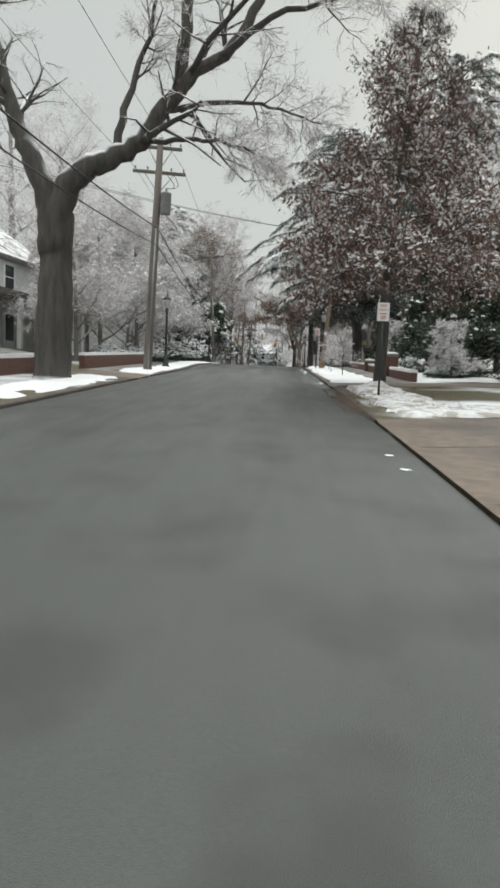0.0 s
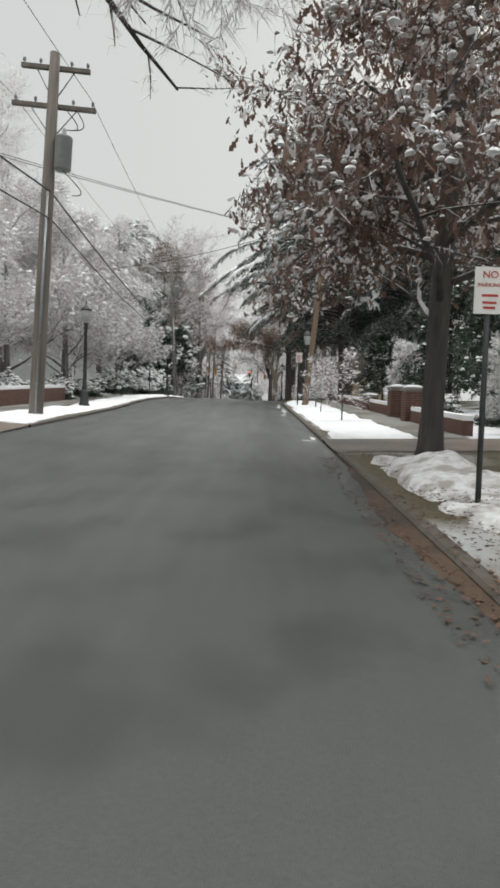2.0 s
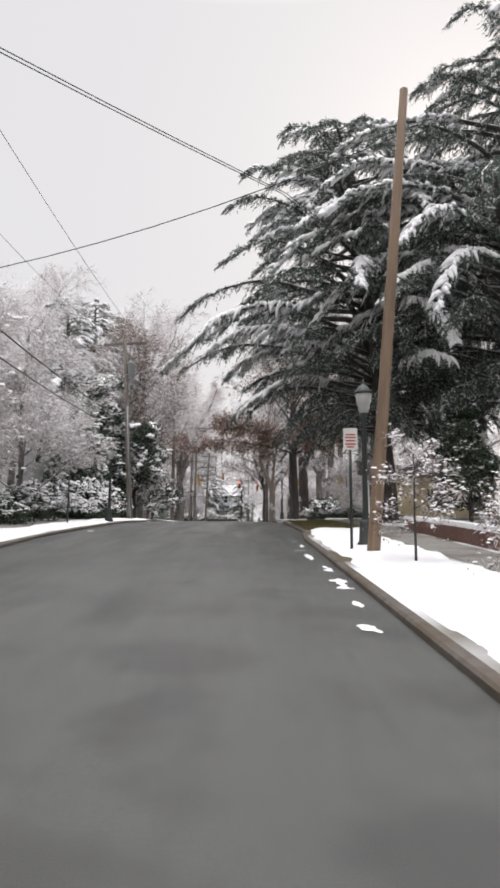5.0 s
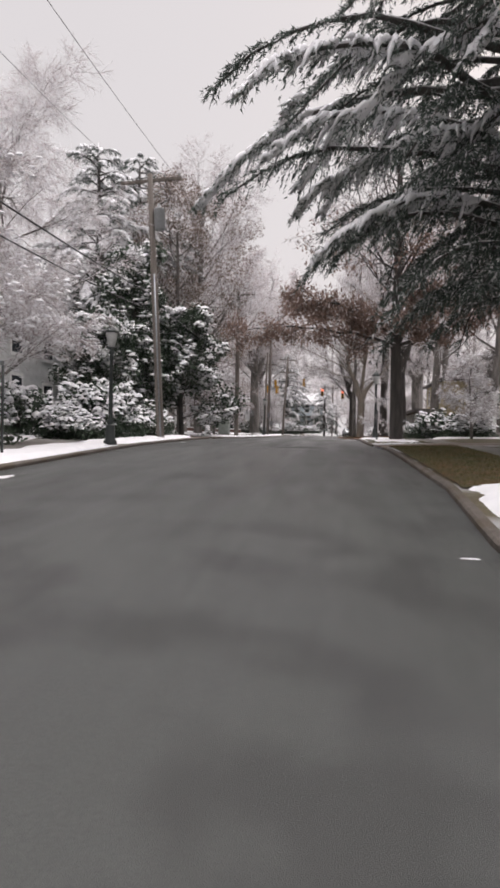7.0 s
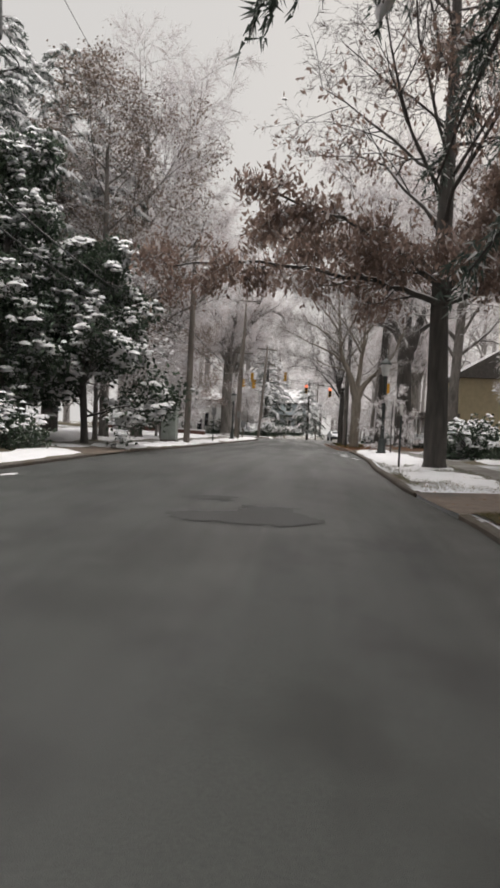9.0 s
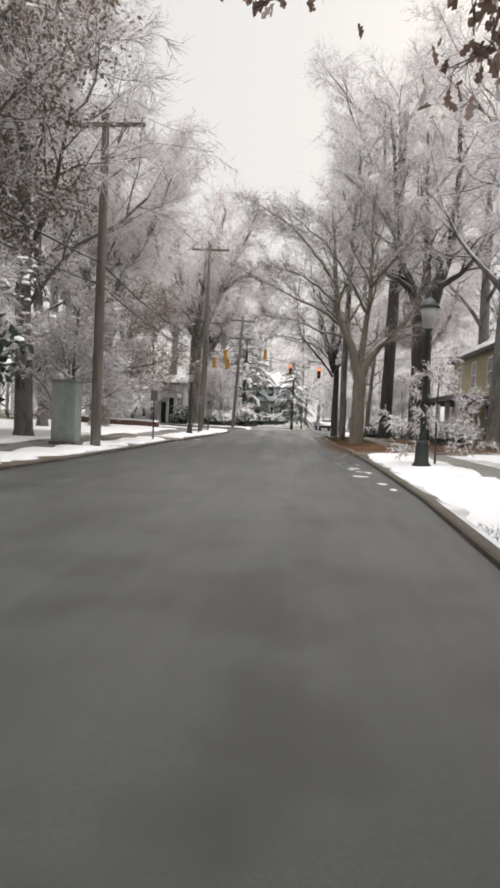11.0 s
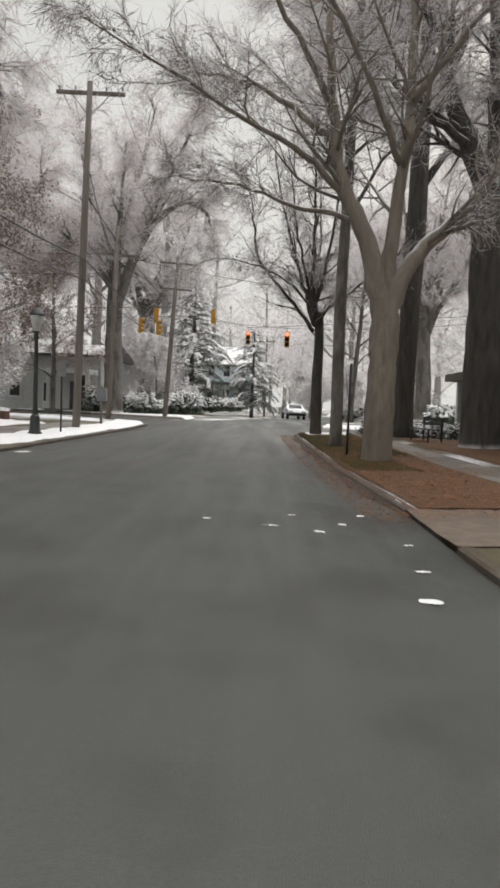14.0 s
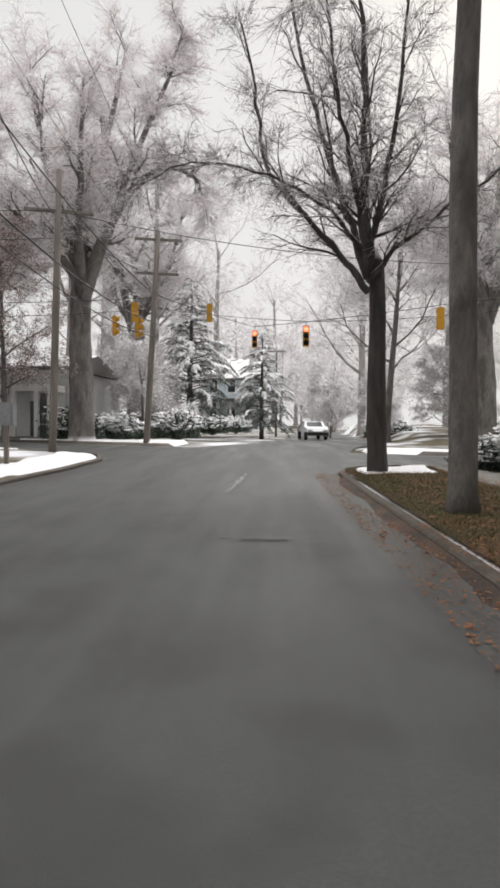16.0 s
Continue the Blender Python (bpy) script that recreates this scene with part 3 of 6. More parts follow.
# remnants on the asphalt
REMNANTS = ((1.4, 7.7, 0.07, 0.08), (1.42, 6.8, 0.07, 0.05), (1.45, 34.6, 0.07, 0.5), (1.5, 36.4, 0.13, 0.8), (1.55, 38.0, 0.1, 0.7), (1.42, 40.3, 0.08, 0.9), (1.3, 33.4, 0.12, 0.2), (1.35, 41.6, 0.2, 0.06), (1.5, 42.8, 0.08, 0.6),
            (1.4, 44.4, 0.12, 0.05), (1.6, 24.0, 0.12, 0.5), (1.45, 23.4, 0.2, 0.08), (1.75, 76.4, 0.1, 0.3), (1.7, 77.5, 0.14, 0.25), (1.45, 79.0, 0.22, 0.18), (1.75, 80.3, 0.1, 0.2), (1.5, 81.6, 0.18, 0.14), (1.75, 83.2, 0.1, 0.25), (1.8, 84.6, 0.12, 0.2),
            (1.5, 86.6, 0.12, 0.06), (1.1, 84.0, 0.12, 0.07), (-0.3, 89.2, 0.05, 0.04), (0.4, 89.0, 0.12, 0.03), (0.9, 88.8, 0.05, 0.04), (1.2, 89.3, 0.05, 0.05), (0.7, 89.7, 0.1, 0.02), (1.5, 89.9, 0.04, 0.06), (1.6, 87.4, 0.08, 0.05), (1.75, 88.4, 0.1, 0.05), (1.44, 84.1, 0.2, 0.1), (1.2, 83.0, 0.15, 0.08), (1.34, 81.15, 0.1, 0.2), (1.6, 80.5, 0.25, 0.1), (-5.3, 49.0, 0.2, 0.5), (-5.4, 62.5, 0.2, 0.5), (-5.2, 96.5, 0.3, 0.3))


def remnant(x0, y0, sx, sy, seed, mat=None, thick=0.009):
    """A thin scrap lying on the asphalt, torn into uneven pieces: snow, or a tar patch."""
    step = max(0.014, min(sx, sy) / 7)
    xx, yy = np.meshgrid(np.arange(x0 - sx * 1.7, x0 + sx * 1.7, step), np.arange(y0 - sy * 1.7, y0 + sy * 1.7, step), indexing="ij")
    f = 0.55 / (min(sx, sy) + 0.05)
    n = np.array([noise.fractal(Vector((a * f, b * f * 0.8, seed * 3.1)), 0.8, 2.0, 4) for a, b in zip(xx.ravel(), yy.ravel())]).reshape(xx.shape)
    depth = 0.62 - np.hypot((xx - x0) / sx, (yy - y0) / sy) * 0.62 + 0.75 * n
    d = depth > 0
    keep = d[:-1, :-1] & d[1:, 1:] | d[1:, :-1] & d[:-1, 1:]
    if keep.sum() > 3:
        zz = road_top(xx, yy) + 0.003 + thick * (1 - np.exp(-np.clip(depth, 0, 2) / 0.2))
        if mat:
            tagged(new("road_patch", grid_mesh("road_patch", xx, yy, zz, mat, keep)), "dark worn tar patch in the asphalt", "road mark", kind="structure")
        else:
            tagged(new("snow_patch", grid_mesh("snow_patch", xx, yy, zz, SNOW, keep)), "small torn remnant of snow on the asphalt", "snow", kind="stuff")


for i, (x, y, sx, sy) in enumerate(REMNANTS):
    remnant(x, y, sx * 0.55 + 0.015, sy * 0.5 + 0.015, 40 + i)
for i, (x, y, sx, sy) in enumerate(((-0.6, 59.2, 0.9, 0.7), (-1.4, 60.8, 0.4, 0.2), (-0.1, 99.6, 0.3, 0.05))):
    remnant(x, y, sx, sy, 90 + i, PATCH, 0.0)


# ---- trees ----


def slivers(name, base, along, width, mat):
    """Fine twigs or needles: slender triangles from a base along a vector."""
    n = len(base)
    rng = np.random.default_rng(n)
    side = np.cross(along, unit(rng, n))
    side *= width[:, None] / (np.linalg.norm(side, axis=1)[:, None] + 1e-9)
    v = np.stack([base - side, base + side, base + along], 1).reshape(-1, 3)
    me = bpy.data.meshes.new(name)
    me.from_pydata(v.tolist(), [], np.arange(3 * n).reshape(-1, 3).tolist())
    me.materials.append(mat)
    return me


def grow(rng, p, d, length, r, level, plan, out, up, tip0=0.35, cone=0.45):
    """Adds one limb and its children to out[level]."""
    kids, share, spread, start, rshare, segs, sides = plan[level]
    pts, cur = [np.array(p, float)], np.array(p, float)
    dr = np.array(d, float)
    bend = 0.17 if level else 0.016
    for i in range(segs):
        dr = dr + rng.normal(size=3) * bend + np.array([0, 0, up[level]])
        dr /= np.linalg.norm(dr)
        cur = cur + dr * length / segs
        pts.append(cur.copy())
    pts = np.array(pts)
    rad = r * np.linspace(1, tip0 if level == 0 else 0.3, segs + 1)
    if level == 0:
        # a flared foot, and a tapered end in place of a cut disc
        pts = np.concatenate([pts[:1], pts[:1] + (pts[1] - pts[0]) * 0.35, pts[1:], pts[-1:] + dr * r * 1.6])
        rad = rad * (1 + rng.normal(size=len(rad)) * 0.04)
        rad = np.concatenate([[rad[0] * 1.5], [rad[0] * 1.04], rad[1:], [r * 0.04]])
        out[level].append((pts, rad, sides))
        sprout(rng, pts[2:-1], rad[2:-1], length, level, plan, out, up, max(0.0, (start - 1 / segs) / (1 - 1 / segs)), cone)
        return
    out[level].append((pts, rad, sides))
    sprout(rng, pts, rad, length, level, plan, out, up, None, cone if level == 0 else 0.45)


def sprout(rng, pts, rad, length, level, plan, out, up, start=None, cone=0.45):
    if level + 1 >= len(plan):
        return
    kids, share, spread, st, rshare, _, _ = plan[level]
    st = st if start is None else start
    segs = len(pts) - 1
    for k in range(kids):
        f = st + (1 - st) * (k + rng.uniform(0.2, 0.95)) / kids
        i = min(int(f * segs), segs - 1)
        q = pts[i] + (pts[i + 1] - pts[i]) * (f * segs - i)
        t = pts[i + 1] - pts[i]
        t = t / np.linalg.norm(t)
        if level == 0:
            a = k * 2.4 + rng.uniform(-0.5, 0.5)
            side = np.array([np.cos(a), np.sin(a), 0])
        else:
            ref = np.cross(t, (0, 0, 1.0) if abs(t[2]) < 0.9 else (1.0, 0, 0))
            ref /= np.linalg.norm(ref)
            a = (k % 2) * np.pi + rng.uniform(-1.0, 1.0)
            side = ref * np.cos(a) + np.cross(t, ref) * np.sin(a)
        s = np.radians(spread * rng.uniform(0.75, 1.2))
        nd = t * np.cos(s) + side * np.sin(s)
        rr = rad[i] * rshare * rng.uniform(0.8, 1.1)
        grow(rng, q, nd, length * share * rng.uniform(0.7, 1.15) * (1.12 - cone * f), rr, level + 1, plan, out, up)


def twig_cloud(rng, limbs, per, length, droop, width, mat, spread=0.62):
    """Twigs springing from fine limbs."""
    base, d = [], []
    for pts, rad, _ in limbs:
        u = rng.uniform(0.1, 1.0, per) * (len(pts) - 1)
        i = np.minimum(u.astype(int), len(pts) - 2)
        base.append(pts[i] + (pts[i + 1] - pts[i]) * (u - i)[:, None])
        t = pts[i + 1] - pts[i]
        d.append(t / (np.linalg.norm(t, axis=1)[:, None] + 1e-9))
    base, d = np.concatenate(base), np.concatenate(d)
    v = d * 0.8 + unit(rng, len(d)) * spread + np.array([0, 0, -droop])
    v /= np.linalg.norm(v, axis=1)[:, None]
    ln = length * rng.uniform(0.4, 1.2, (len(d), 1))
    # a second order of twigs from the middle of the first
    b2 = base + v * ln * rng.uniform(0.3, 0.9, (len(d), 1))
    v2 = v * 0.6 + unit(rng, len(d)) * 0.7 + np.array([0, 0, -droop])
    v2 /= np.linalg.norm(v2, axis=1)[:, None]
    b = np.concatenate([base, b2])
    a = np.concatenate([v * ln, v2 * ln * 0.6])
    w = np.concatenate([np.full(len(d), width), np.full(len(d), width * 0.8)])
    return slivers("twigs", b, a, w, mat), b + a


def bare_tree(seed, height, r, start=0.4, counts=(10, 7, 7), spread=(50, 45, 45), reach=(0.55, 0.55, 0.5), bark=None, twig=None, up=(0.0, 0.03, 0.015, -0.01),
              tip0=0.35, cone=0.45, limbs=(), fan=0.7, first=0.42, per=34, length=0.75, droop=0.12, width=0.011, thick=0.45):
    """A leafless tree: trunk and limbs in one mesh, twigs in another. limbs: main limbs given by (points, radius at foot, radius at end)."""
    rng = np.random.default_rng(seed)
    plan = []
    for lv in range(4):
        plan.append((counts[lv] if lv < 3 else 0, reach[min(lv, 2)], spread[min(lv, 2)], (start, 0.22, 0.15, 0)[lv], (thick, 0.5, 0.5, 0.5)[lv], (12, 5, 4, 2)[lv], (12, 6, 4, 3)[lv]))
    out = [[] for _ in plan]
    if counts[0] >= 0:
        grow(rng, (0, 0, -0.2), (0, 0, 1), height, r, 0, plan, out, up, tip0, cone)
    for pts, r0, r1 in limbs:
        q = np.array(pts, float)
        s = np.linspace(0, len(q) - 1, 4 * len(q))
        q = np.stack([np.interp(s, np.arange(len(q)), q[:, k]) for k in range(3)], 1)
        q[2:-1] = (q[1:-2] + q[2:-1] + q[3:]) / 3
        q[1:-1] += rng.normal(size=(len(q) - 2, 3)) * 0.03
        rad = np.linspace(r0, r1, len(q))
        out[1].append((q, rad, 10))
        total = np.linalg.norm(np.diff(q, axis=0), axis=1).sum()
        sprout(rng, q, rad, total * fan, 1, plan, out, up, first)
        sprout(rng, q, rad * 0.6, total * fan * 0.64, 1, plan, out, up, first + 0.08)
    wood = tubes("limbs", [x for lev in out for x in lev], bark or BARK_GREY)
    fine, tips = twig_cloud(rng, out[3] + out[2][::2], per, length, droop, width, twig or TWIG)
    return wood, fine, tips


def plant(meshes, x, y, label, category="tree", scale=1.0, turn=0.0, name="tree", group="", lean=0.0):
    t = thing(name, x, y, gz(x, y), label, category, group)
    t.matrix_world = pose(x, y, gz(x, y), 0, lean, turn) @ Matrix.Scale(scale, 4)
    mesh_part("trunk", meshes[0], t)
    mesh_part("crown", meshes[1], t)
    if len(meshes) > 3:
        mesh_part("snow", meshes[3], t, "clots of white snow on the twigs")
    return t


def clotted(meshes, seed, share, size):
    """The same tree with clots of snow caught at a share of its twig ends."""
    rng = np.random.default_rng(seed)
    tips = meshes[2]
    near = tips[[noise.noise(Vector(p * 0.9)) > -0.1 for p in tips]] if len(tips) < 30000 else tips
    pick = near[rng.permutation(len(near))[: int(len(tips) * share)]]
    return (*meshes, snow_pads("snow", rng, pick, size, None, 0.5))


def leaf_mesh(name, rng, pts, per, spread, size, mat, droop=0.3, lobed=False):
    c = np.repeat(pts, per, 0) + rng.normal(size=(len(pts) * per, 3)) * spread
    a = unit(rng, len(c))
    a[:, 2] -= droop
    a /= np.linalg.norm(a, axis=1)[:, None]
    b = np.cross(a, unit(rng, len(c)))
    b /= np.linalg.norm(b, axis=1)[:, None] + 1e-9
    s = size * rng.uniform(0.6, 1.3, size=(len(c), 1))
    return (lobed_leaves if lobed else cards)(name, c, a * s, b * s * 0.55, mat)


def snow_pads(name, rng, pts, size, mat=None, flat=0.4):
    """Small lumps of snow caught on foliage: low domes."""
    ring = 6
    n = len(pts)
    pts = np.asarray(pts)
    s = size * rng.uniform(0.5, 1.4, (n, 1))
    a = rng.uniform(0, 6.28, (n, 1)) + np.arange(ring) * 2 * np.pi / ring
    rr = s * rng.uniform(0.7, 1.25, (n, ring))
    sx, sy = rng.uniform(0.6, 1.4, (n, 1)), rng.uniform(0.6, 1.4, (n, 1))
    v = np.zeros((n, 2 * ring + 1, 3))
    for m, (out, drop) in enumerate(((1.0, -0.6), (0.72, 0.45))):
        lo = m * ring
        v[:, lo:lo + ring, 0] = pts[:, :1] + rr * sx * np.cos(a) * out
        v[:, lo:lo + ring, 1] = pts[:, 1:2] + rr * sy * np.sin(a) * out
        v[:, lo:lo + ring, 2] = pts[:, 2:] + s * flat * drop * rng.uniform(0.5, 1.5, (n, ring))
    v[:, 2 * ring] = pts + np.concatenate([np.zeros((n, 2)), s * flat], 1)
    base = np.arange(n)[:, None] * (2 * ring + 1)
    j = np.arange(ring)
    k = (j + 1) % ring
    f = np.concatenate([np.stack([base + j, base + k, base + ring + k], -1).reshape(-1, 3), np.stack([base + j, base + ring + k, base + ring + j], -1).reshape(-1, 3),
                        np.stack([base + ring + j, base + ring + k, np.repeat(base + 2 * ring, ring, 1)], -1).reshape(-1, 3)])
    return as_mesh(name, v.reshape(-1, 3).tolist(), f.tolist(), mat or SNOW)


def leafy_tree(x, y, meshes, seed, label, leaves=2, size=0.06, mat=None, pads=0.1, pad=0.12, category="oak tree", turn=0, scale=1.0, share=1.0, low=None, clump=None, lee=None):
    rng = np.random.default_rng(seed + 900)
    wood, fine, tips = meshes
    t = plant((wood, fine), x, y, label, category, scale, turn)
    if low:
        p = np.clip((low[1] - tips[:, 2]) / (low[1] - low[0]), 0, 1)
        tips = tips[(rng.uniform(size=len(tips)) < p) & (tips[:, 2] > 2.7)]
    if lee is not None:
        # the far side has shed its leaves
        tips = tips[rng.uniform(size=len(tips)) < np.clip(1 - (tips[:, 1] - lee) / 1.2, 0.0, 1)]
    tips = tips[rng.permutation(len(tips))[: int(len(tips) * share)]]
    mesh_part("foliage", leaf_mesh("foliage", rng, tips, leaves, 0.12, size, mat or LEAF_BROWN, 1.1 if category == "oak tree" else 0.6, category == "oak tree"), t, "dry brown leaves still on the twigs")
    if pads:
        pick = tips[rng.permutation(len(tips))]
        if clump is not None:
            pick = pick[[noise.noise(Vector(p * 1.3 + seed)) > clump for p in pick]]
        pick = pick[: int(len(tips) * pads)]
        mesh_part("snow", snow_pads("snow", rng, pick + (0, 0, 0.08), pad), t, "clumps of white snow")
    return t


def cedar_meshes(seed, height, reach, low=0.12, boughs=150, dens=1.0, power=0.75, snowy=0.45, bend=0.0, skirt=0.75):
    """A deodar cedar: boughs that rise and then hang at the tip, branchlets on both sides clothed in short needles, and snow lying on many boughs in drooping fingers."""
    rng = np.random.default_rng(seed)
    zt = np.linspace(-0.3, height, 9)
    stem = np.stack([bend * np.clip(zt / height, 0, 1) ** 1.4, 0.1 * np.sin(zt * 0.4), zt], 1)
    wood = [(stem, np.interp(zt / height, [0, 0.3, 0.65, 1], [0.5, 0.4, 0.24, 0.03]) * height / 22, 12)]
    nb, na, white = [], [], []
    s = np.linspace(0, 1, 10)
    for i in range(boughs):
        f = ((i + rng.uniform(0, 0.9)) / boughs) ** 1.2
        z = height * (low + (0.985 - low) * f)
        a = i * 2.399 + rng.uniform(-0.5, 0.5)
        length = reach * (1 - f) ** power * min(1.0, skirt + 2.2 * f) * rng.uniform(0.55, 1.12) + 0.5
        out = np.array([np.cos(a), np.sin(a), 0])
        side = np.array([-np.sin(a), np.cos(a), 0])
        rise, droop = rng.uniform(0.12, 0.4), rng.uniform(0.3, 0.55)
        p = np.array([np.interp(z, zt, stem[:, 0]), 0, z]) + s[:, None] * length * out + np.outer(length * (rise * s - droop * s**3.6), (0, 0, 1.0))
        p += np.cumsum(rng.normal(size=(10, 3)) * 0.05 * length / 6, 0)
        wood.append((p, np.linspace(0.085, 0.012, 10) * (0.35 + length / 6), 5))
        n = max(5, int(8.5 * length * dens))
        u = rng.uniform(0.12, 1.0, n) ** 0.7
        q = np.stack([np.interp(u, s, p[:, m]) for m in range(3)], 1)
        w = (0.3 + 1.75 * u * (1.1 - u)) * min(1.0, 0.25 + length / 5) * rng.uniform(0.6, 1.15, n)
        sg = np.where(np.arange(n) % 2 == 0, 1, -1)
        d = out * rng.uniform(0.5, 0.95, (n, 1)) + side * (sg * rng.uniform(0.3, 0.95, n))[:, None]
        d[:, 2] += rng.uniform(-0.3, 0.1, n)
        d /= np.linalg.norm(d, axis=1)[:, None]
        hang = rng.uniform(0.35, 0.7, n) * (1.0 if z > 0.5 * height else 1.5)
        k = 22
        g = rng.uniform(0.02, 1.0, (n, k))
        e = q[:, None] + d[:, None] * (w[:, None] * g)[..., None]
        e[..., 2] -= hang[:, None] * w[:, None] * g**2.2
        nd = d[:, None] * 0.55 + rng.normal(size=(n, k, 3)) * 0.5
        nd[..., 2] -= 0.25 + 0.6 * g
        nd /= np.linalg.norm(nd, axis=2)[..., None]
        nb.append(e.reshape(-1, 3))
        na.append((nd * rng.uniform(0.07, 0.22, (n, k, 1))).reshape(-1, 3))
        if rng.uniform() < snowy * (1.25 if z > 0.36 * height else 0.2):
            gs = np.linspace(0.0, 1.0, 5)
            for m in np.nonzero(u > rng.uniform(0.3, 0.55))[0]:
                if rng.uniform() < 0.14:
                    continue
                t = gs * rng.uniform(0.6, 0.98)
                c = q[m] + np.outer(t * w[m], d[m])
                c[:, 2] += 0.05 - hang[m] * w[m] * t**2.2
                white.append((c + rng.normal(size=c.shape) * 0.015, np.array([0.085, 0.115, 0.095, 0.06, 0.015]) * rng.uniform(0.65, 1.25) * (0.6 + 0.4 * min(1, length / 4)), 4))
            c = p[4:] + np.array([0, 0, 0.06])
            white.append((c, np.linspace(0.06, 0.1, len(c)) * rng.uniform(0.7, 1.2), 6))
    nb, na = np.concatenate(nb), np.concatenate(na)
    foliage = slivers("needles", nb, na, np.full(len(nb), 0.021), NEEDLE)
    return tubes("limbs", wood, BARK_DARK), foliage, tubes("snow", white, SNOW)


def cedar(x, y, meshes, label, scale=1.0, turn=0.0, name="cedar_tree", category="cedar tree"):
    t = thing(name, x, y, gz(x, y), label, category)
    t.matrix_world = pose(x, y, gz(x, y), 0, 0, turn) @ Matrix.Scale(scale, 4)
    mesh_part("trunk", meshes[0], t)
    mesh_part("foliage", meshes[1], t, "dark green hanging needles")
    mesh_part("snow", meshes[2], t, "white snow along the boughs")
    return t


# the tall forked tree at the left kerb
FORKED = bare_tree(21, 4.9, 0.55, 0.99, (0, 7, 7), (30, 50, 48), (1.0, 0.5, 0.5), BARK_DARK, TWIG, tip0=0.8, up=(0, 0.02, 0.0, -0.03), per=14, droop=0.15, length=0.45, width=0.009, limbs=[
    ([(0.02, 0, 3.6), (0.1, 0, 4.8), (0.45, 0, 5.6), (1.0, 0, 6.05), (1.7, 0.1, 6.35), (2.4, 0.2, 6.8), (3.2, 0.3, 8.0), (3.85, 0.3, 8.7), (5.0, 0.4, 9.5), (5.7, 0.5, 10.9), (6.3, 0.6, 12.6), (6.9, 0.8, 15.0)], 0.42, 0.06),
    ([(-0.02, 0, 3.6), (-0.12, 0, 4.9), (-0.6, 0, 6.2), (-1.1, 0.1, 7.1), (-1.6, 0.2, 8.5), (-2.4, 0.3, 11.0), (-3.0, 0.5, 14.5)], 0.4, 0.06),
    ([(3.5, 0.3, 8.3), (3.65, 0.3, 11.0), (3.9, 0.2, 13.5), (3.8, 0.2, 16)], 0.2, 0.04),
    ([(1.7, 0.1, 6.4), (1.95, 0.3, 8.0), (2.5, 0.6, 9.8), (2.8, 0.9, 12.0)], 0.13, 0.03),
    ([(2.5, 0.2, 6.8), (4.0, -0.2, 6.75), (5.2, -0.5, 6.5), (6.2, -0.8, 6.0)], 0.09, 0.02),
    ([(3.0, 0.3, 7.7), (4.4, 0.8, 8.2), (6.0, 1.5, 8.4), (7.6, 2.0, 8.1)], 0.1, 0.02),
    ([(4.4, 0.4, 9.1), (6.0, -0.4, 9.9), (8.2, -0.8, 10.3), (9.8, -1.2, 9.9)], 0.12, 0.02)])
plant(FORKED, -6.6, 18.0, "tall bare forked hardwood with dark wet bark", name="forked_tree")

OAK_A = bare_tree(33, 12.0, 0.2, 0.19, (32, 8, 5), (80, 50, 45), (0.4, 0.48, 0.5), BARK_DARK, TWIG_OAK, up=(0, -0.02, -0.03, -0.04), cone=1.02, per=9, length=0.35, width=0.007)
leafy_tree(3.2, 20.2, OAK_A, 33, "young oak holding dry brown leaves under snow", 2, 0.075, pads=0.35, pad=0.05, low=(3.4, 11.0), clump=-0.05, turn=95, share=0.85)
OAK_B = bare_tree(35, 14.0, 0.31, 0.42, (22, 8, 6), (54, 48, 45), (0.44, 0.5, 0.5), BARK_DARK, TWIG_OAK, thick=0.3, up=(0, 0.0, -0.01, -0.03), fan=0.36, first=0.1, per=9, length=0.4, width=0.008, limbs=[
    ([(0, 0, 4.5), (-1.4, -0.3, 4.9), (-3.4, -0.7, 5.2), (-5.6, -1.1, 5.3), (-7.4, -1.4, 5.0)], 0.1, 0.02),
    ([(0, 0, 4.9), (-1.2, -0.8, 5.6), (-2.9, -2.0, 6.1), (-4.8, -3.4, 6.3)], 0.09, 0.02),
    ([(0, 0, 5.3), (-1.0, 0.6, 6.1), (-3.0, 1.4, 6.7), (-5.4, 1.9, 6.9)], 0.09, 0.02),
    ([(0, 0, 4.7), (0.3, -1.5, 5.4), (0.6, -3.4, 5.8), (0.5, -5.0, 5.8)], 0.09, 0.02),
    ([(0, 0, 4.5), (1.3, -0.3, 5.1), (3.2, -0.7, 5.9), (5.2, -0.9, 6.4)], 0.1, 0.02),
    ([(0, 0, 5.4), (1.0, -1.2, 6.1), (2.4, -2.6, 6.8), (3.6, -3.8, 7.0)], 0.08, 0.02)])
leafy_tree(3.35, 69.4, OAK_B, 35, "oak with bare spreading limbs and brown leaves on the lower boughs", 2, 0.095, LEAF_RUST, pads=0.03, pad=0.06, low=(6.2, 11.0), share=0.7, lee=2.8)
CEDAR_A = cedar_meshes(51, 21.0, 11.3, 0.2, 200, 1.6, 0.55, 0.34, -2.2, 0.36)
CEDAR_B = cedar_meshes(52, 15.0, 5.4, 0.1, 120, 1.0, 0.72, 0.8)
cedar(7.0, 57.3, CEDAR_A, "very large drooping cedar laden with snow")
cedar(12.0, 54.5, CEDAR_A, "very large drooping cedar laden with snow", 1.17, 130)
cedar(13.0, 38.0, CEDAR_B, "dark cedar behind the footpath", 0.62, 200)
cedar(10.5, 17.5, CEDAR_B, "low dark evergreen beside the driveway", 0.5, 20)
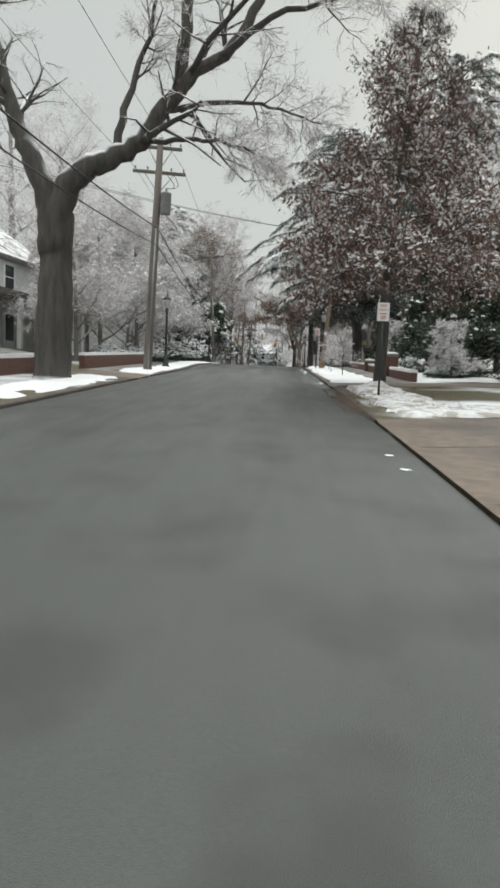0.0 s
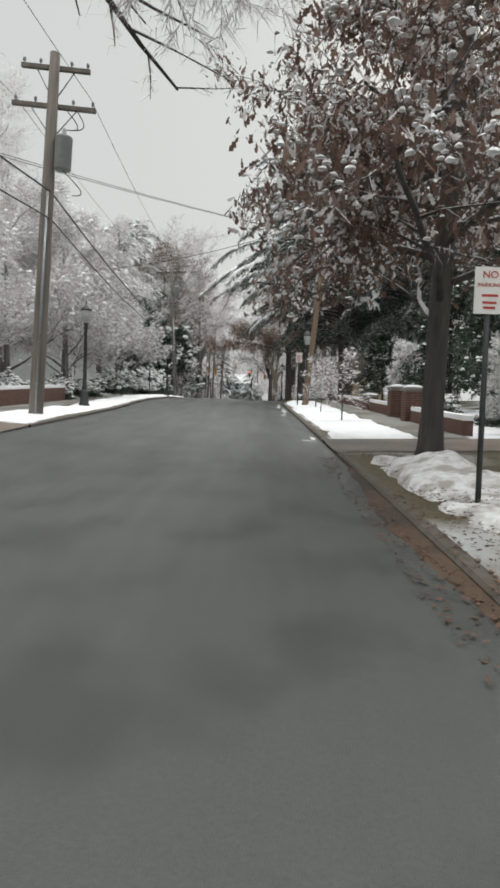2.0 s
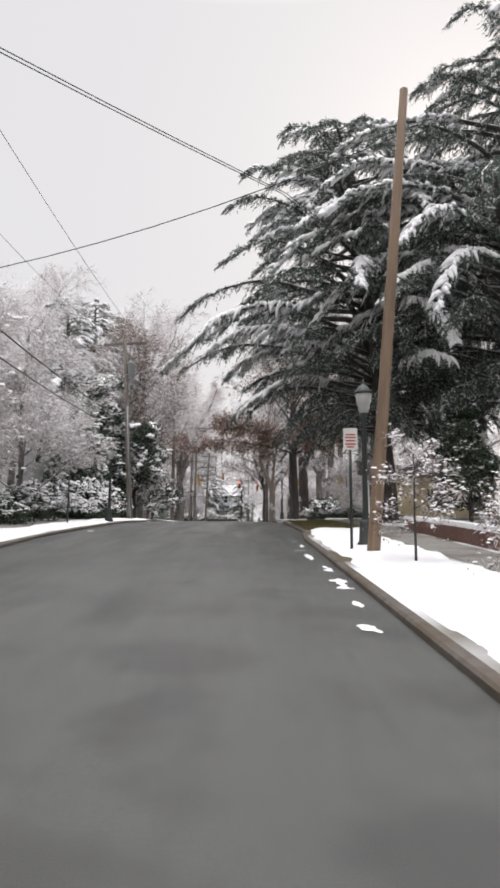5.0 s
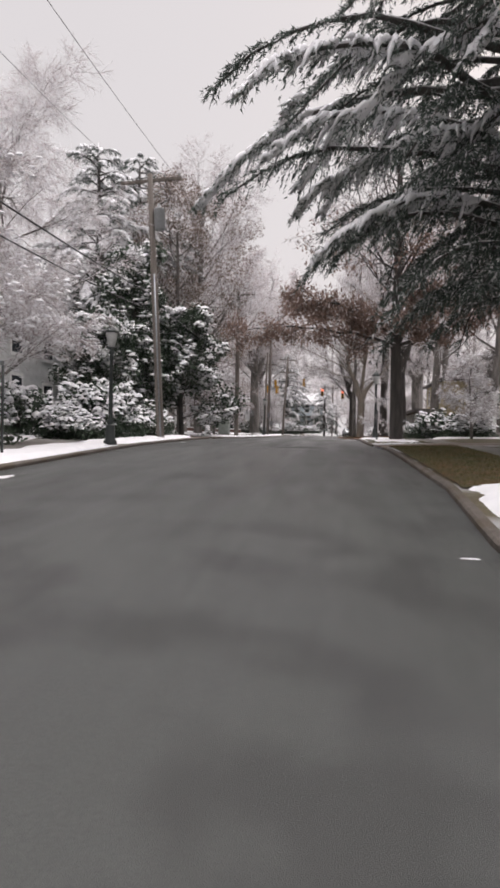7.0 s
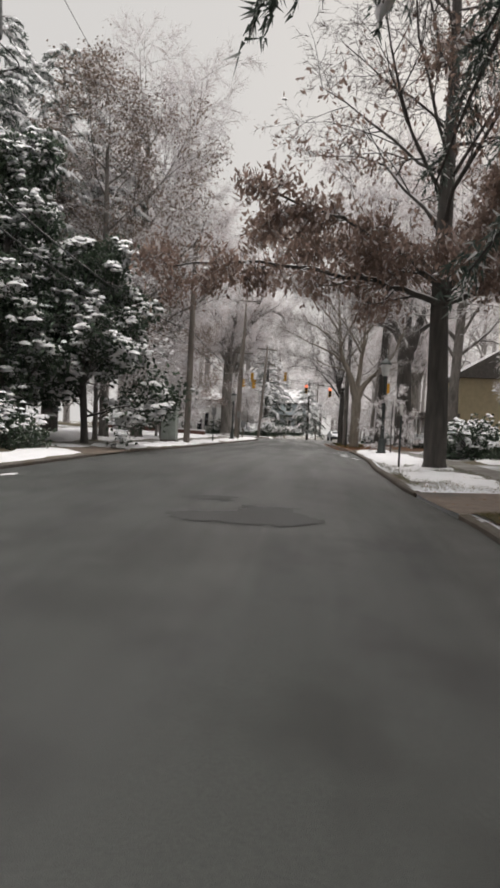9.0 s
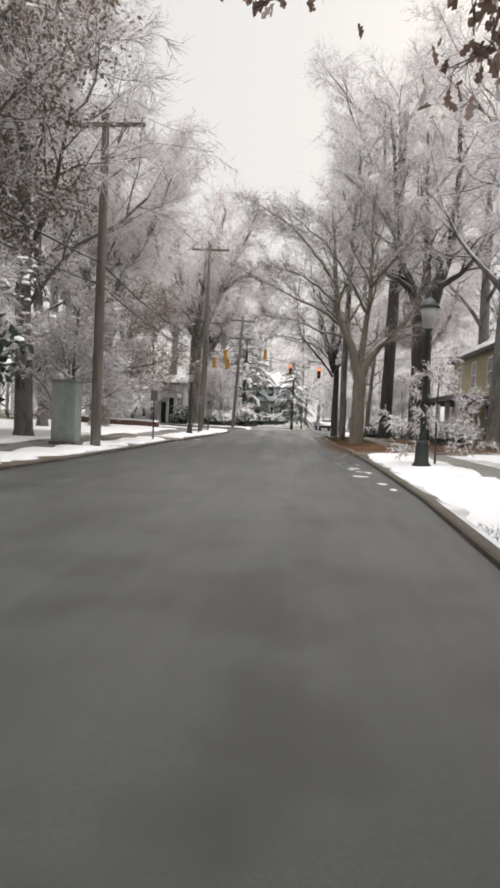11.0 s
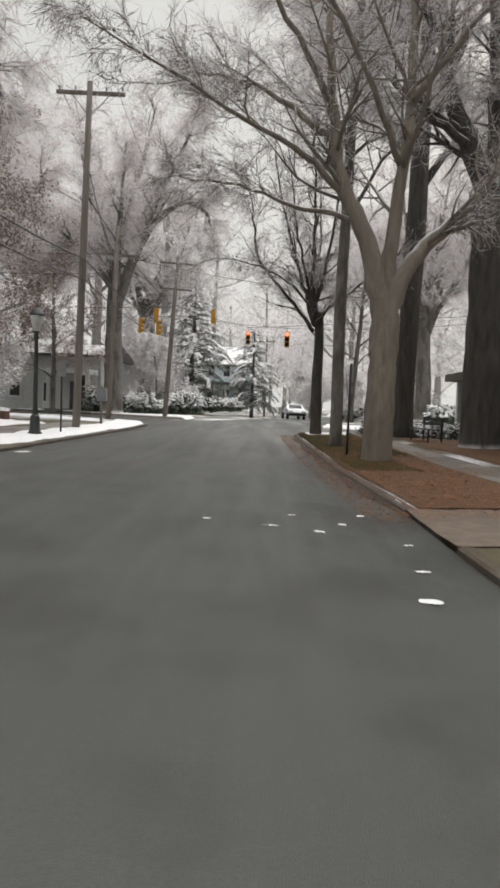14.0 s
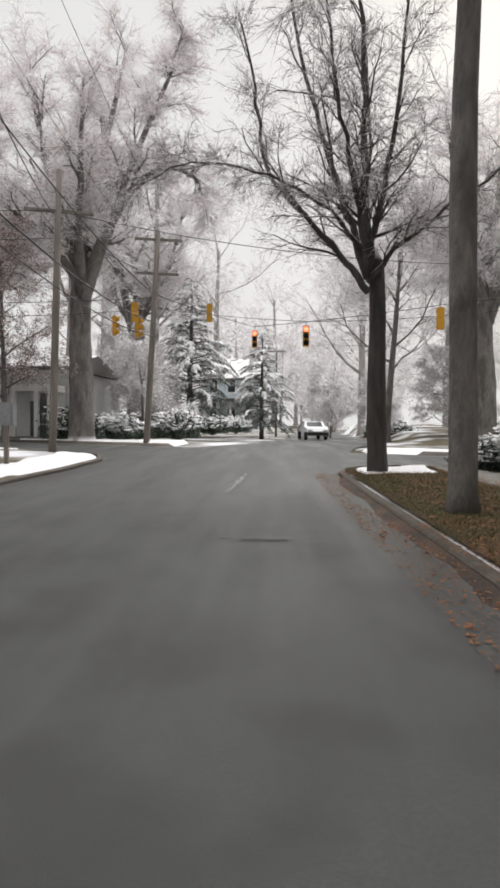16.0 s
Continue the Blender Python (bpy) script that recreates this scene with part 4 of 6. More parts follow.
CEDAR_C = cedar_meshes(57, 19.0, 5.6, 0.2, 130, 1.3, 0.5, 0.95)
cedar(-15.2, 78.5, CEDAR_C, "tall conifer laden with snow behind the lawn", 1.0, 60)
cedar(-14.6, 85.2, CEDAR_C, "tall conifer laden with snow behind the lawn", 1.12, 200)
cedar(-0.9, 148.0, CEDAR_B, "evergreen with snow beyond the crossing", 0.62, 15)
cedar(-7.6, 151.0, CEDAR_B, "tall evergreen beyond the crossing", 0.95, 80)

TALL = dict(twig=TWIG, per=24, length=0.85, width=0.013)
# coarser far copies, their pale bark and twigs standing in for haze
WIDE = dict(bark=BARK_HAZED, twig=TWIG_HAZED, per=11, length=1.1, width=0.03)
BARE_A = bare_tree(61, 15.0, 0.28, 0.3, (12, 8, 6), (48, 45, 45), (0.5, 0.55, 0.5), **TALL)
BARE_B = bare_tree(62, 18.0, 0.36, 0.26, (14, 8, 6), (40, 42, 45), (0.5, 0.55, 0.5), **TALL)
BARE_C = bare_tree(63, 20.0, 0.45, 0.34, (12, 8, 6), (48, 46, 45), (0.5, 0.55, 0.5), **{**TALL, "twig": TWIG_PINK})
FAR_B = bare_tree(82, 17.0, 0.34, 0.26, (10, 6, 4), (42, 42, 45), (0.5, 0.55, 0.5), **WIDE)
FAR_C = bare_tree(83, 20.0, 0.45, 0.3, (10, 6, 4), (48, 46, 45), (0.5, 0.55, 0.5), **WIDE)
FROST_HAZED = bare_tree(84, 7.5, 0.15, 0.1, (10, 6, 4), (55, 48, 45), (0.55, 0.55, 0.5), BARK_HAZED, TWIG_HAZED, (0, 0.02, 0, -0.03), per=11, length=0.8, droop=0.3, width=0.026)
FROST_A = clotted(bare_tree(64, 7.5, 0.15, 0.12, (14, 8, 6), (55, 48, 45), (0.55, 0.55, 0.5), BARK_GREY, TWIG_FROST, (0, 0.02, 0, -0.03), per=26, length=0.5, droop=0.3, width=0.012), 5, 0.035, 0.08)
FROST_B = clotted(bare_tree(65, 4.6, 0.1, 0.12, (12, 7, 6), (62, 50, 45), (0.6, 0.55, 0.5), BARK_GREY, TWIG_FROST, (0, 0.01, -0.02, -0.04), per=15, length=0.4, droop=0.35, width=0.013), 5, 0.1, 0.055)
TAN_TREE = bare_tree(72, 14.0, 0.25, 0.2, (16, 8, 5), (45, 45, 45), (0.45, 0.52, 0.5), per=9, length=0.5)
T1 = bare_tree(66, 3.3, 0.36, 0.99, (0, 9, 8), (34, 45, 45), (1.0, 0.42, 0.5), BARK_TAN, TWIG_DARK, tip0=0.86, up=(0, 0.03, 0.01, -0.02), per=9, length=0.55, width=0.007, limbs=[
    ([(0, 0, 2.4), (-0.08, 0, 3.6), (-0.5, 0, 5.0), (-1.15, 0.1, 6.4), (-1.4, 0.3, 8.4), (-1.7, 0.5, 12)], 0.3, 0.05),
    ([(0, 0, 2.4), (0.1, 0, 3.6), (0.6, 0.1, 4.6), (1.4, 0.3, 5.4), (2.5, 0.8, 6.6), (3.3, 1.0, 9)], 0.28, 0.05),
    ([(0, 0, 2.6), (0.05, 0.1, 4.0), (0.25, 0.2, 6.0), (0.4, 0.1, 9), (0.3, 0.3, 13)], 0.24, 0.04),
    ([(-1.0, 0.1, 6.0), (-2.2, -0.6, 6.7), (-4.0, -1.4, 7.3), (-6.5, -2.2, 8.4)], 0.085, 0.015),
    ([(-1.3, 0.2, 7.2), (-3.0, 0.6, 8.6), (-5.0, 1.5, 9.3)], 0.09, 0.02),
    ([(-1.35, 0.3, 8.0), (-2.4, -0.6, 9.4), (-3.9, -1.6, 10.6), (-5.6, -2.4, 11.4)], 0.08, 0.015),
    ([(-0.7, 0.0, 5.4), (-1.9, 0.3, 5.7), (-3.4, 0.6, 6.3), (-5.2, 0.8, 6.5)], 0.07, 0.015),
    ([(0.3, 0.2, 6.6), (-0.8, -1.0, 8.2), (-2.2, -2.2, 9.6), (-3.8, -3.2, 10.6)], 0.08, 0.015),
    ([(0.4, 0.1, 8.0), (1.4, -1.0, 9.2), (2.6, -2.0, 10.5)], 0.08, 0.015)])
plant(T1, 2.9, 96.6, "street tree with tan bark forking low into bare limbs")
plant(bare_tree(67, 17.0, 0.2, 0.4, (20, 8, 6), (48, 42, 42), (0.28, 0.5, 0.5), BARK_GREY, TWIG, tip0=0.5, up=(0, 0.05, 0.02, 0), per=14, width=0.009), 2.5, 101.2, "slender bare street tree with brown-grey bark")
FAN = bare_tree(68, 5.0, 0.24, 0.99, (0, 11, 7), (30, 42, 42), (1.0, 0.45, 0.5), BARK_DARK, TWIG_DARK, tip0=0.7, up=(0, 0.05, 0.02, 0.0), fan=0.5, first=0.1, per=9, length=0.5, width=0.006, limbs=[
    ([(0, 0, 4.10), (-0.5, 0, 4.90), (-1.4, 0.2, 6.00), (-2.1, 0.4, 7.00), (-2.3, 0.5, 8.80), (-2.6, 0.6, 10.90)], 0.088, 0.021),
    ([(0, 0, 4.40), (-0.3, 0.2, 5.80), (-0.8, 0.5, 7.80), (-1.2, 0.8, 10.00), (-1.4, 1.0, 12.80)], 0.095, 0.021),
    ([(0, 0, 4.60), (0.05, 0.1, 6.90), (0.2, 0.2, 9.40), (0.1, 0.3, 13.40)], 0.116, 0.021),
    ([(0, 0, 4.60), (0.4, 0, 6.00), (0.9, 0.1, 8.20), (1.4, 0.2, 12.00)], 0.095, 0.021),
    ([(0, 0, 4.30), (0.5, -0.1, 4.90), (1.5, -0.3, 5.60), (3.0, -0.5, 6.50), (3.8, -0.6, 7.80)], 0.068, 0.014),
    ([(0, 0, 4.50), (-0.2, -0.7, 5.70), (-0.6, -1.6, 7.20), (-0.9, -2.0, 9.80)], 0.082, 0.021),
    ([(0, 0, 4.70), (0.2, 0.8, 6.20), (0.5, 1.8, 8.00), (0.6, 2.2, 11.00)], 0.082, 0.021),
    ([(0, 0, 5.00), (-0.9, -0.4, 6.00), (-2.2, -0.8, 6.60), (-3.8, -1.0, 6.90), (-4.8, -1.1, 6.40)], 0.048, 0.010)])
plant(FAN, 2.4, 107.2, "bare dark street tree with upswept limbs", lean=-3.6)
BIG = bare_tree(69, 24.0, 0.5, 0.4, (11, 8, 7), (45, 45, 45), (0.42, 0.55, 0.5), BARK_DARK, tip0=0.5, per=24, length=0.9, width=0.013)
plant(BIG, 5.75, 107.0, "very tall bare tree with a thick dark trunk", scale=0.9, turn=40)
BIG_FORK = bare_tree(75, 7.6, 0.66, 0.99, (0, 9, 8), (30, 46, 45), (1.0, 0.45, 0.5), BARK_DARK, TWIG, tip0=0.8, up=(0, 0.03, 0.01, -0.01), fan=0.5, first=0.2, per=12, length=0.7, width=0.011, limbs=[
    ([(0, 0, 6.6), (0.5, 0, 8.4), (1.3, 0.2, 11.0), (1.6, 0.3, 15.0), (1.5, 0.5, 20.5)], 0.46, 0.07),
    ([(0, 0, 6.6), (-0.6, 0, 8.4), (-1.6, 0.1, 10.5), (-1.9, 0.3, 14.0), (-2.4, 0.5, 19.0)], 0.38, 0.06),
    ([(0, 0, 6.8), (0.1, 0.6, 9.0), (0.2, 1.5, 13.0), (0.0, 2.0, 19.0)], 0.36, 0.06),
    ([(0.6, 0, 8.8), (2.0, -0.5, 9.8), (3.6, -1.0, 12.0), (5.0, -1.2, 15.0)], 0.2, 0.03),
    ([(-0.8, 0, 8.8), (-2.4, -0.8, 9.4), (-4.2, -1.5, 10.6), (-6.0, -2.0, 12.0)], 0.14, 0.02),
    ([(-1.7, 0.1, 11.5), (-3.2, -1.0, 13.2), (-5.0, -2.0, 14.4)], 0.12, 0.02)])
plant(BIG_FORK, 6.9, 101.3, "very tall bare tree with a thick dark forked trunk")
OLD = bare_tree(70, 8.4, 0.68, 0.99, (0, 12, 8), (30, 48, 46), (1.0, 0.45, 0.5), BARK_GREY, TWIG_PINK, tip0=0.75, up=(0, 0.03, 0.01, -0.02), fan=0.55, first=0.14, per=15, length=0.9, width=0.02, limbs=[
    ([(0, 0, 7.2), (0.6, 0, 9.0), (1.4, 0.2, 11.3), (2.6, 0.4, 13.2), (4.2, 0.7, 14.4), (5.6, 1.0, 14.0), (6.3, 1.2, 12.5)], 0.4, 0.06),
    ([(0, 0, 7.4), (-0.1, 0, 10.0), (0.3, 0.1, 13.0), (1.3, 0.3, 16.0), (2.2, 0.5, 20.5)], 0.42, 0.06),
    ([(0, 0, 7.4), (-0.6, 0.2, 10.2), (-1.7, 0.4, 13.4), (-2.6, 0.6, 16.8), (-3.0, 0.8, 20.0)], 0.38, 0.06),
    ([(0, 0, 8.0), (-1.6, -0.3, 10.2), (-3.8, -0.6, 12.0), (-6.2, -0.8, 13.8)], 0.28, 0.04),
    ([(0, 0, 7.6), (0.3, -1.6, 10.0), (0.9, -3.2, 12.6), (1.4, -4.4, 16.0)], 0.3, 0.05),
    ([(0, 0, 7.8), (-0.4, 1.8, 10.4), (-0.8, 3.4, 13.0), (-1.0, 4.6, 17.0)], 0.3, 0.05),
    ([(1.4, 0.2, 11.3), (3.0, -0.6, 14.6), (4.6, -1.2, 17.6), (5.4, -1.6, 20.0)], 0.2, 0.04)])
plant(OLD, -10.6, 127.5, "very large old tree with rosy snow-frosted twigs beyond the crossing", scale=1.08)
plant(OLD, -11.9, 101.0, "large old tree with snow-frosted twigs on the front lawn", scale=0.92, turn=60)
plant(OLD, -20.5, 137.0, "very large old tree with rosy snow-frosted twigs beyond the crossing", scale=1.15, turn=140)
plant(OLD, -13.0, 152.0, "very large old tree with rosy snow-frosted twigs beyond the crossing", scale=1.2, turn=230)
plant(OLD, -17.5, 119.5, "very large old tree with rosy snow-frosted twigs beyond the crossing", scale=0.95, turn=100)
plant(OLD, 12.0, 128.5, "very large old tree with rosy snow-frosted twigs beyond the crossing", scale=0.9, turn=30)
for x, y, m, s, a in ((-13.5, 96.5, BARE_A, 1.05, 300), (-10.0, 86.5, BARE_B, 0.9, 20), (-24, 96, BARE_C, 1, 70), (-18.0, 109.0, BARE_C, 1.0, 30),
                      (14.0, 92, BARE_B, 1.1, 10), (11.5, 85.0, BARE_A, 1.1, 80), (16, 70, BARE_B, 1.1, 150), (9.0, 94.0, BARE_C, 0.9, 0), (12.5, 112 - 3.5, BARE_C, 1.0, 40),
                      (-16.0, 142.0, BARE_C, 1.2, 100), (-22.0, 132.0, BARE_A, 1.2, 210), (-11.0, 150, BARE_C, 1.1, 160), (-7.0, 172, BARE_C, 1.1, 250), (9.5, 150, BARE_B, 1.0, 35), (7.5, 134, BARE_A, 0.9, 70),
                      (14, 140, BARE_C, 1.1, 85), (20, 130, BARE_A, 1.2, 5), (11, 170, BARE_C, 1.2, 222), (18, 158, BARE_B, 1.1, 111), (26, 146, BARE_C, 1.1, 311),
                      (-12.5, 60.5, BARE_A, 0.72, 60), (-27, 76, BARE_B, 1.1, 90), (-18, 50, BARE_B, 0.95, 190), (-25, 58, BARE_C, 1, 33), (-20, 34, BARE_A, 0.9, 12), (-24, 24, BARE_B, 0.8, 77), (-28, 42, BARE_C, 0.9, 300),
                      (17, 42, BARE_B, 0.9, 45), (22, 55, BARE_C, 1, 140), (20, 30, BARE_A, 1, 250), (22, 84, BARE_C, 1, 10), (25, 100, BARE_B, 1.2, 60), (-32, 82, BARE_C, 1.1, 200), (-30, 112, BARE_C, 1.1, 130),
                      (0.5, 215, BARE_C, 1.2, 40), (-12, 200, BARE_B, 1.3, 99), (16, 205, BARE_C, 1.2, 310), (-24, 180, BARE_C, 1.3, 180), (30, 190, BARE_C, 1.3, 20), (-40, 150, BARE_C, 1.3, 5), (45, 150, BARE_C, 1.3, 85),
                      (-38, 66, BARE_C, 1.1, 15), (34, 68, BARE_C, 1.2, 48), (30, 40, BARE_B, 1.1, 88), (-8, 235, BARE_C, 1.2, 19), (6, 250, BARE_C, 1.3, 66), (-20, 215, BARE_C, 1.2, 200)):
    # trees far off take the copies with haze in their colour
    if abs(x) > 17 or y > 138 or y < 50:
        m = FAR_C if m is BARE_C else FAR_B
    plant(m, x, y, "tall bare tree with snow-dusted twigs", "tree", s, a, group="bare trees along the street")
leafy_tree(-10.2, 81.5, TAN_TREE, 80, "tall tree with pale tan leaves dusted with snow", 3, 0.07, LEAF_TAN, 0.1, 0.08, "tree", 30, 1.0, 0.9)
leafy_tree(-14.0, 112.0 - 3, TAN_TREE, 81, "tall tree with pale tan leaves dusted with snow", 3, 0.07, LEAF_TAN, 0.1, 0.08, "tree", 200, 0.85, 0.9)
leafy_tree(-15.0, 127.5, TAN_TREE, 82, "tree holding reddish brown leaves before the white house", 3, 0.07, LEAF_RUST, 0.12, 0.08, "tree", 80, 0.72, 0.7)
for x, y, m, s, a in ((-11.0, 38.0, FROST_A, 1.0, 0), (-10.0, 43.5, FROST_A, 1.05, 80), (-12.5, 51.0, FROST_A, 1.0, 200), (-9.6, 54.0, FROST_A, 0.85, 30), (-14, 45, FROST_A, 1.2, 150), (-10.5, 32.0, FROST_A, 0.8, 66), (-13.5, 57, FROST_A, 1.1, 10),
                      (-11.9, 108.5, FROST_B, 1.1, 20), (-10.0, 91.0, FROST_B, 0.9, 111), (-19.5, 126.5, FROST_B, 1.3, 20), (-8.9, 136.0, FROST_B, 1.15, 70), (-11.0, 141.0, FROST_A, 0.7, 10), (5.9, 156.0, FROST_B, 1.0, 200), (-11.5, 145.0, FROST_A, 1.0, 33),
                      (6.9, 25.6, FROST_B, 0.42, 50), (6.9, 36.0, FROST_B, 0.5, 90), (9.0, 22.5, FROST_B, 0.5, 10), (7.6, 73.0, FROST_B, 0.8, 5), (-9.2, 77.5, FROST_A, 0.8, 40), (-9.2, 89.0, FROST_A, 0.7, 240),
                      (8.5, 143, FROST_B, 1.0, 0), (11, 132, FROST_B, 1.0, 60), (10.5, 43, FROST_A, 0.5, 77), (6.3, 163, FROST_A, 0.8, 12)):
    plant(m, x, y, "small ornamental tree with every twig white with snow", "tree", s, a, name="snowy_tree", group="small snowy trees")


SAPLING = bare_tree(73, 2.4, 0.03, 0.3, (12, 5, 3), (68, 45, 45), (0.4, 0.5, 0.5), BARK_DARK, TWIG_DARK, per=4, length=0.2, width=0.007)
for x, y, sc, a in ((2.8, 28.0, 0.8, 0), (2.95, 37.7, 0.85, 140), (2.7, 33.0, 0.55, 50)):
    leafy_tree(x, y, SAPLING, 95, "thin young street tree with a few brown leaves and snow", 1, 0.03, pads=0.25, pad=0.04, category="sapling", turn=a, scale=sc, share=0.5)
SNOW_SAPLING = bare_tree(76, 2.5, 0.03, 0.15, (14, 5, 4), (80, 45, 45), (0.4, 0.5, 0.5), BARK_DARK, TWIG_FROST, up=(0, 0.02, 0.01, 0), per=6, length=0.2, width=0.014)
plant(SNOW_SAPLING, 3.65, 81.7, "thin sapling with snow lying along its level branches", "sapling", 1.2, name="sapling")


def shrub_meshes(seed, w, h, n=3600, size=0.05, cover=0.55):
    rng = np.random.default_rng(seed)
    d = unit(rng, n)
    d[:, 2] = np.abs(d[:, 2])
    lump = np.array([1 + 0.5 * noise.noise(Vector(v * 2.3 + seed)) + 0.25 * noise.noise(Vector(v * 6 + seed)) for v in d])
    p = d * lump[:, None] * rng.uniform(0.7, 1.05, (n, 1)) * (w, w, h)
    stems = [(np.array([[0, 0, -0.1], p[i] * 0.5, p[i] * 0.95]), np.array([0.03, 0.02, 0.006]), 4) for i in range(40)]
    a = unit(rng, n)
    b = np.cross(a, unit(rng, n))
    s = size * rng.uniform(0.7, 1.5, (n, 1))
    clump = np.array([noise.noise(Vector(v * 5 + 3.3)) for v in d])
    top = p[(d[:, 2] > 0.35) & (rng.uniform(size=n) < cover) & (clump > -0.12)]
    return tubes("stems", stems, BARK_DARK), cards("leaves", p, a * s, b * s * 0.5, LEAF_GREEN), snow_pads("snow", rng, top + (0, 0, 0.03), 0.075)


HOLLY = bare_tree(91, 9.0, 0.16, 0.08, (22, 7, 5), (66, 50, 45), (0.3, 0.5, 0.5), BARK_DARK, cone=0.85, per=7, length=0.35)
MAGNOLIA = bare_tree(92, 5.0, 0.12, 0.15, (14, 7, 5), (58, 50, 45), (0.45, 0.5, 0.5), BARK_DARK, cone=0.5, per=8, length=0.3)


def evergreen(x, y, meshes, seed, label, scale=1.0, turn=0, size=0.085, pads=0.2, pad=0.14):
    t = leafy_tree(x, y, meshes, seed, label, 2, size, LEAF_GREEN, pads, pad, "evergreen tree", turn, scale, clump=0.02)
    for c in t.children:
        if c.name.startswith("foliage"):
            c["label"] = "dark green leaves"
    return t


evergreen(-10.4, 71.5, HOLLY, 1, "broad dark evergreen with patches of snow", 1.1, 0)
evergreen(-12.0, 76.5, HOLLY, 2, "broad dark evergreen with patches of snow", 1.25, 90)
evergreen(-8.1, 73.4, MAGNOLIA, 3, "low evergreen heaped with snow", 1.25, 20, 0.075, 0.42, 0.115)
evergreen(-11.0, 68.0, MAGNOLIA, 4, "low evergreen heaped with snow", 1.0, 80, 0.07, 0.3, 0.12)
evergreen(8.2, 29.5, HOLLY, 5, "dark evergreen behind the low brick wall", 0.75, 150, 0.1, 0.04)
evergreen(10.4, 28.5, HOLLY, 6, "dark evergreen behind the low brick wall", 0.8, 10, 0.1, 0.04)
evergreen(7.9, 34.5, HOLLY, 8, "dark evergreen behind the low brick wall", 0.65, 110, 0.1, 0.04)
evergreen(8.5, 50.5, HOLLY, 9, "dark evergreen under the great cedar", 0.5, 40, 0.1, 0.06)
evergreen(12.5, 37.0, HOLLY, 7, "dark evergreen behind the low brick wall", 0.95, 60, 0.08, 0.08)
for x, y, m, sc, a in ((-30, 200, FROST_A, 2.0, 0), (-18, 192, FROST_A, 1.8, 40), (-2, 190, FROST_A, 1.4, 80), (1.5, 200, FROST_A, 1.7, 120), (15, 185, FROST_A, 1.6, 160), (24, 180, FROST_A, 1.8, 200), (20, 220, FROST_A, 2.2, 240), (9, 232, FROST_A, 2.2, 20),
                       (14, 238, FROST_A, 2.4, 60), (2, 238, FROST_A, 2.2, 100), (-8, 225, FROST_A, 2.2, 140), (36, 210, FROST_A, 2.2, 180), (17, 262, FROST_A, 2.8, 90), (27, 255, FROST_A, 2.8, 130), (8, 262, FROST_A, 2.8, 10), (22, 145, FROST_A, 1.3, 10), (30, 132, FROST_A, 1.5, 99),
                       (-26, 150, FROST_A, 1.5, 60), (-34, 135, FROST_A, 1.5, 160), (18, 118, FROST_A, 1.0, 70), (-30, 125, FROST_A, 1.4, 20), (30, 115, FROST_A, 1.4, 10), (-22, 84, FROST_A, 1.3, 44), (-24, 66, FROST_A, 1.3, 4), (-22, 44, FROST_A, 1.2, 144), (-26, 30, FROST_A, 1.2, 14),
                       (24, 74, FROST_A, 1.3, 90), (26, 62, FROST_A, 1.3, 190), (22, 46, FROST_A, 1.2, 9), (24, 24, FROST_A, 1.2, 93), (18, 20, FROST_A, 1.0, 193), (20, 94, FROST_A, 1.3, 13)):
    # haze over the woods is put into the pale bark and twigs
    plant(FROST_HAZED, x, y, "snowy tree of the woods behind the houses, paled for distance haze", "tree", sc, a, name="snowy_tree", group="woods behind the houses")

SHRUBS = [shrub_meshes(71, 1.0, 1.0, cover=0.5), shrub_meshes(74, 1.0, 1.0, cover=0.25), shrub_meshes(77, 1.0, 1.0, 4200, cover=0.65)]
SHRUB_SPOTS = ((-9.5, 66.0, 1.5, 1.0, 0), (-8.6, 68.0, 1.2, 1.1, 50), (-8.6, 59.5, 1.1, 0.9, 20), (-8.7, 62.0, 1.6, 1.3, 150), (-9.5, 50.5, 1.3, 0.8, 70), (-8.9, 42.0, 1.2, 0.7, 10), (-8.7, 37.0, 1.0, 0.8, 99),
               (6.5, 77.6, 1.4, 1.15, 30), (5.9, 78.5, 1.1, 0.9, 60), (7.8, 75.0, 1.3, 1.1, 190), (4.9, 108.0, 0.7, 1.0, 45), (5.9, 107.9, 0.8, 1.0, 10), (7.0, 107.8, 0.9, 0.9, 88), (8.2, 107.3, 0.9, 0.9, 38), (7.9, 97.0, 1.1, 0.9, 5), (8.6, 100, 1.1, 0.8, 60),
               (-11.5, 129.0, 1.6, 1.2, 30), (-8.5, 129.5, 1.3, 1.1, 80), (-6.0, 132, 1.4, 1.2, 60), (-4.6, 141, 1.4, 0.9, 20), (-2.9, 143, 1.3, 0.9, 99), (9.5, 14.0, 1.6, 1.3, 40), (10.0, 24.0, 1.5, 1.3, 100), (6.9, 26.2, 0.8, 0.8, 140), (6.8, 33, 0.9, 0.9, 10), (8.0, 28, 0.9, 0.9, 10), (7.2, 39, 0.9, 0.9, 10),
               (-11, 60, 1.5, 1.2, 5), (10.5, 146, 1.5, 1.0, 10), (10.0, 152, 1.4, 1.1, 60), (12.5, 124.5, 1.3, 1.0, 100), (9.4, 81, 1.2, 1.0, 33), (-14.5, 75, 1.6, 1.0, 20), (-9.8, 54.5, 1.4, 1.0, 60), (-10.5, 47, 1.3, 0.9, 30), (-9.2, 33.5, 1.0, 0.9, 10))
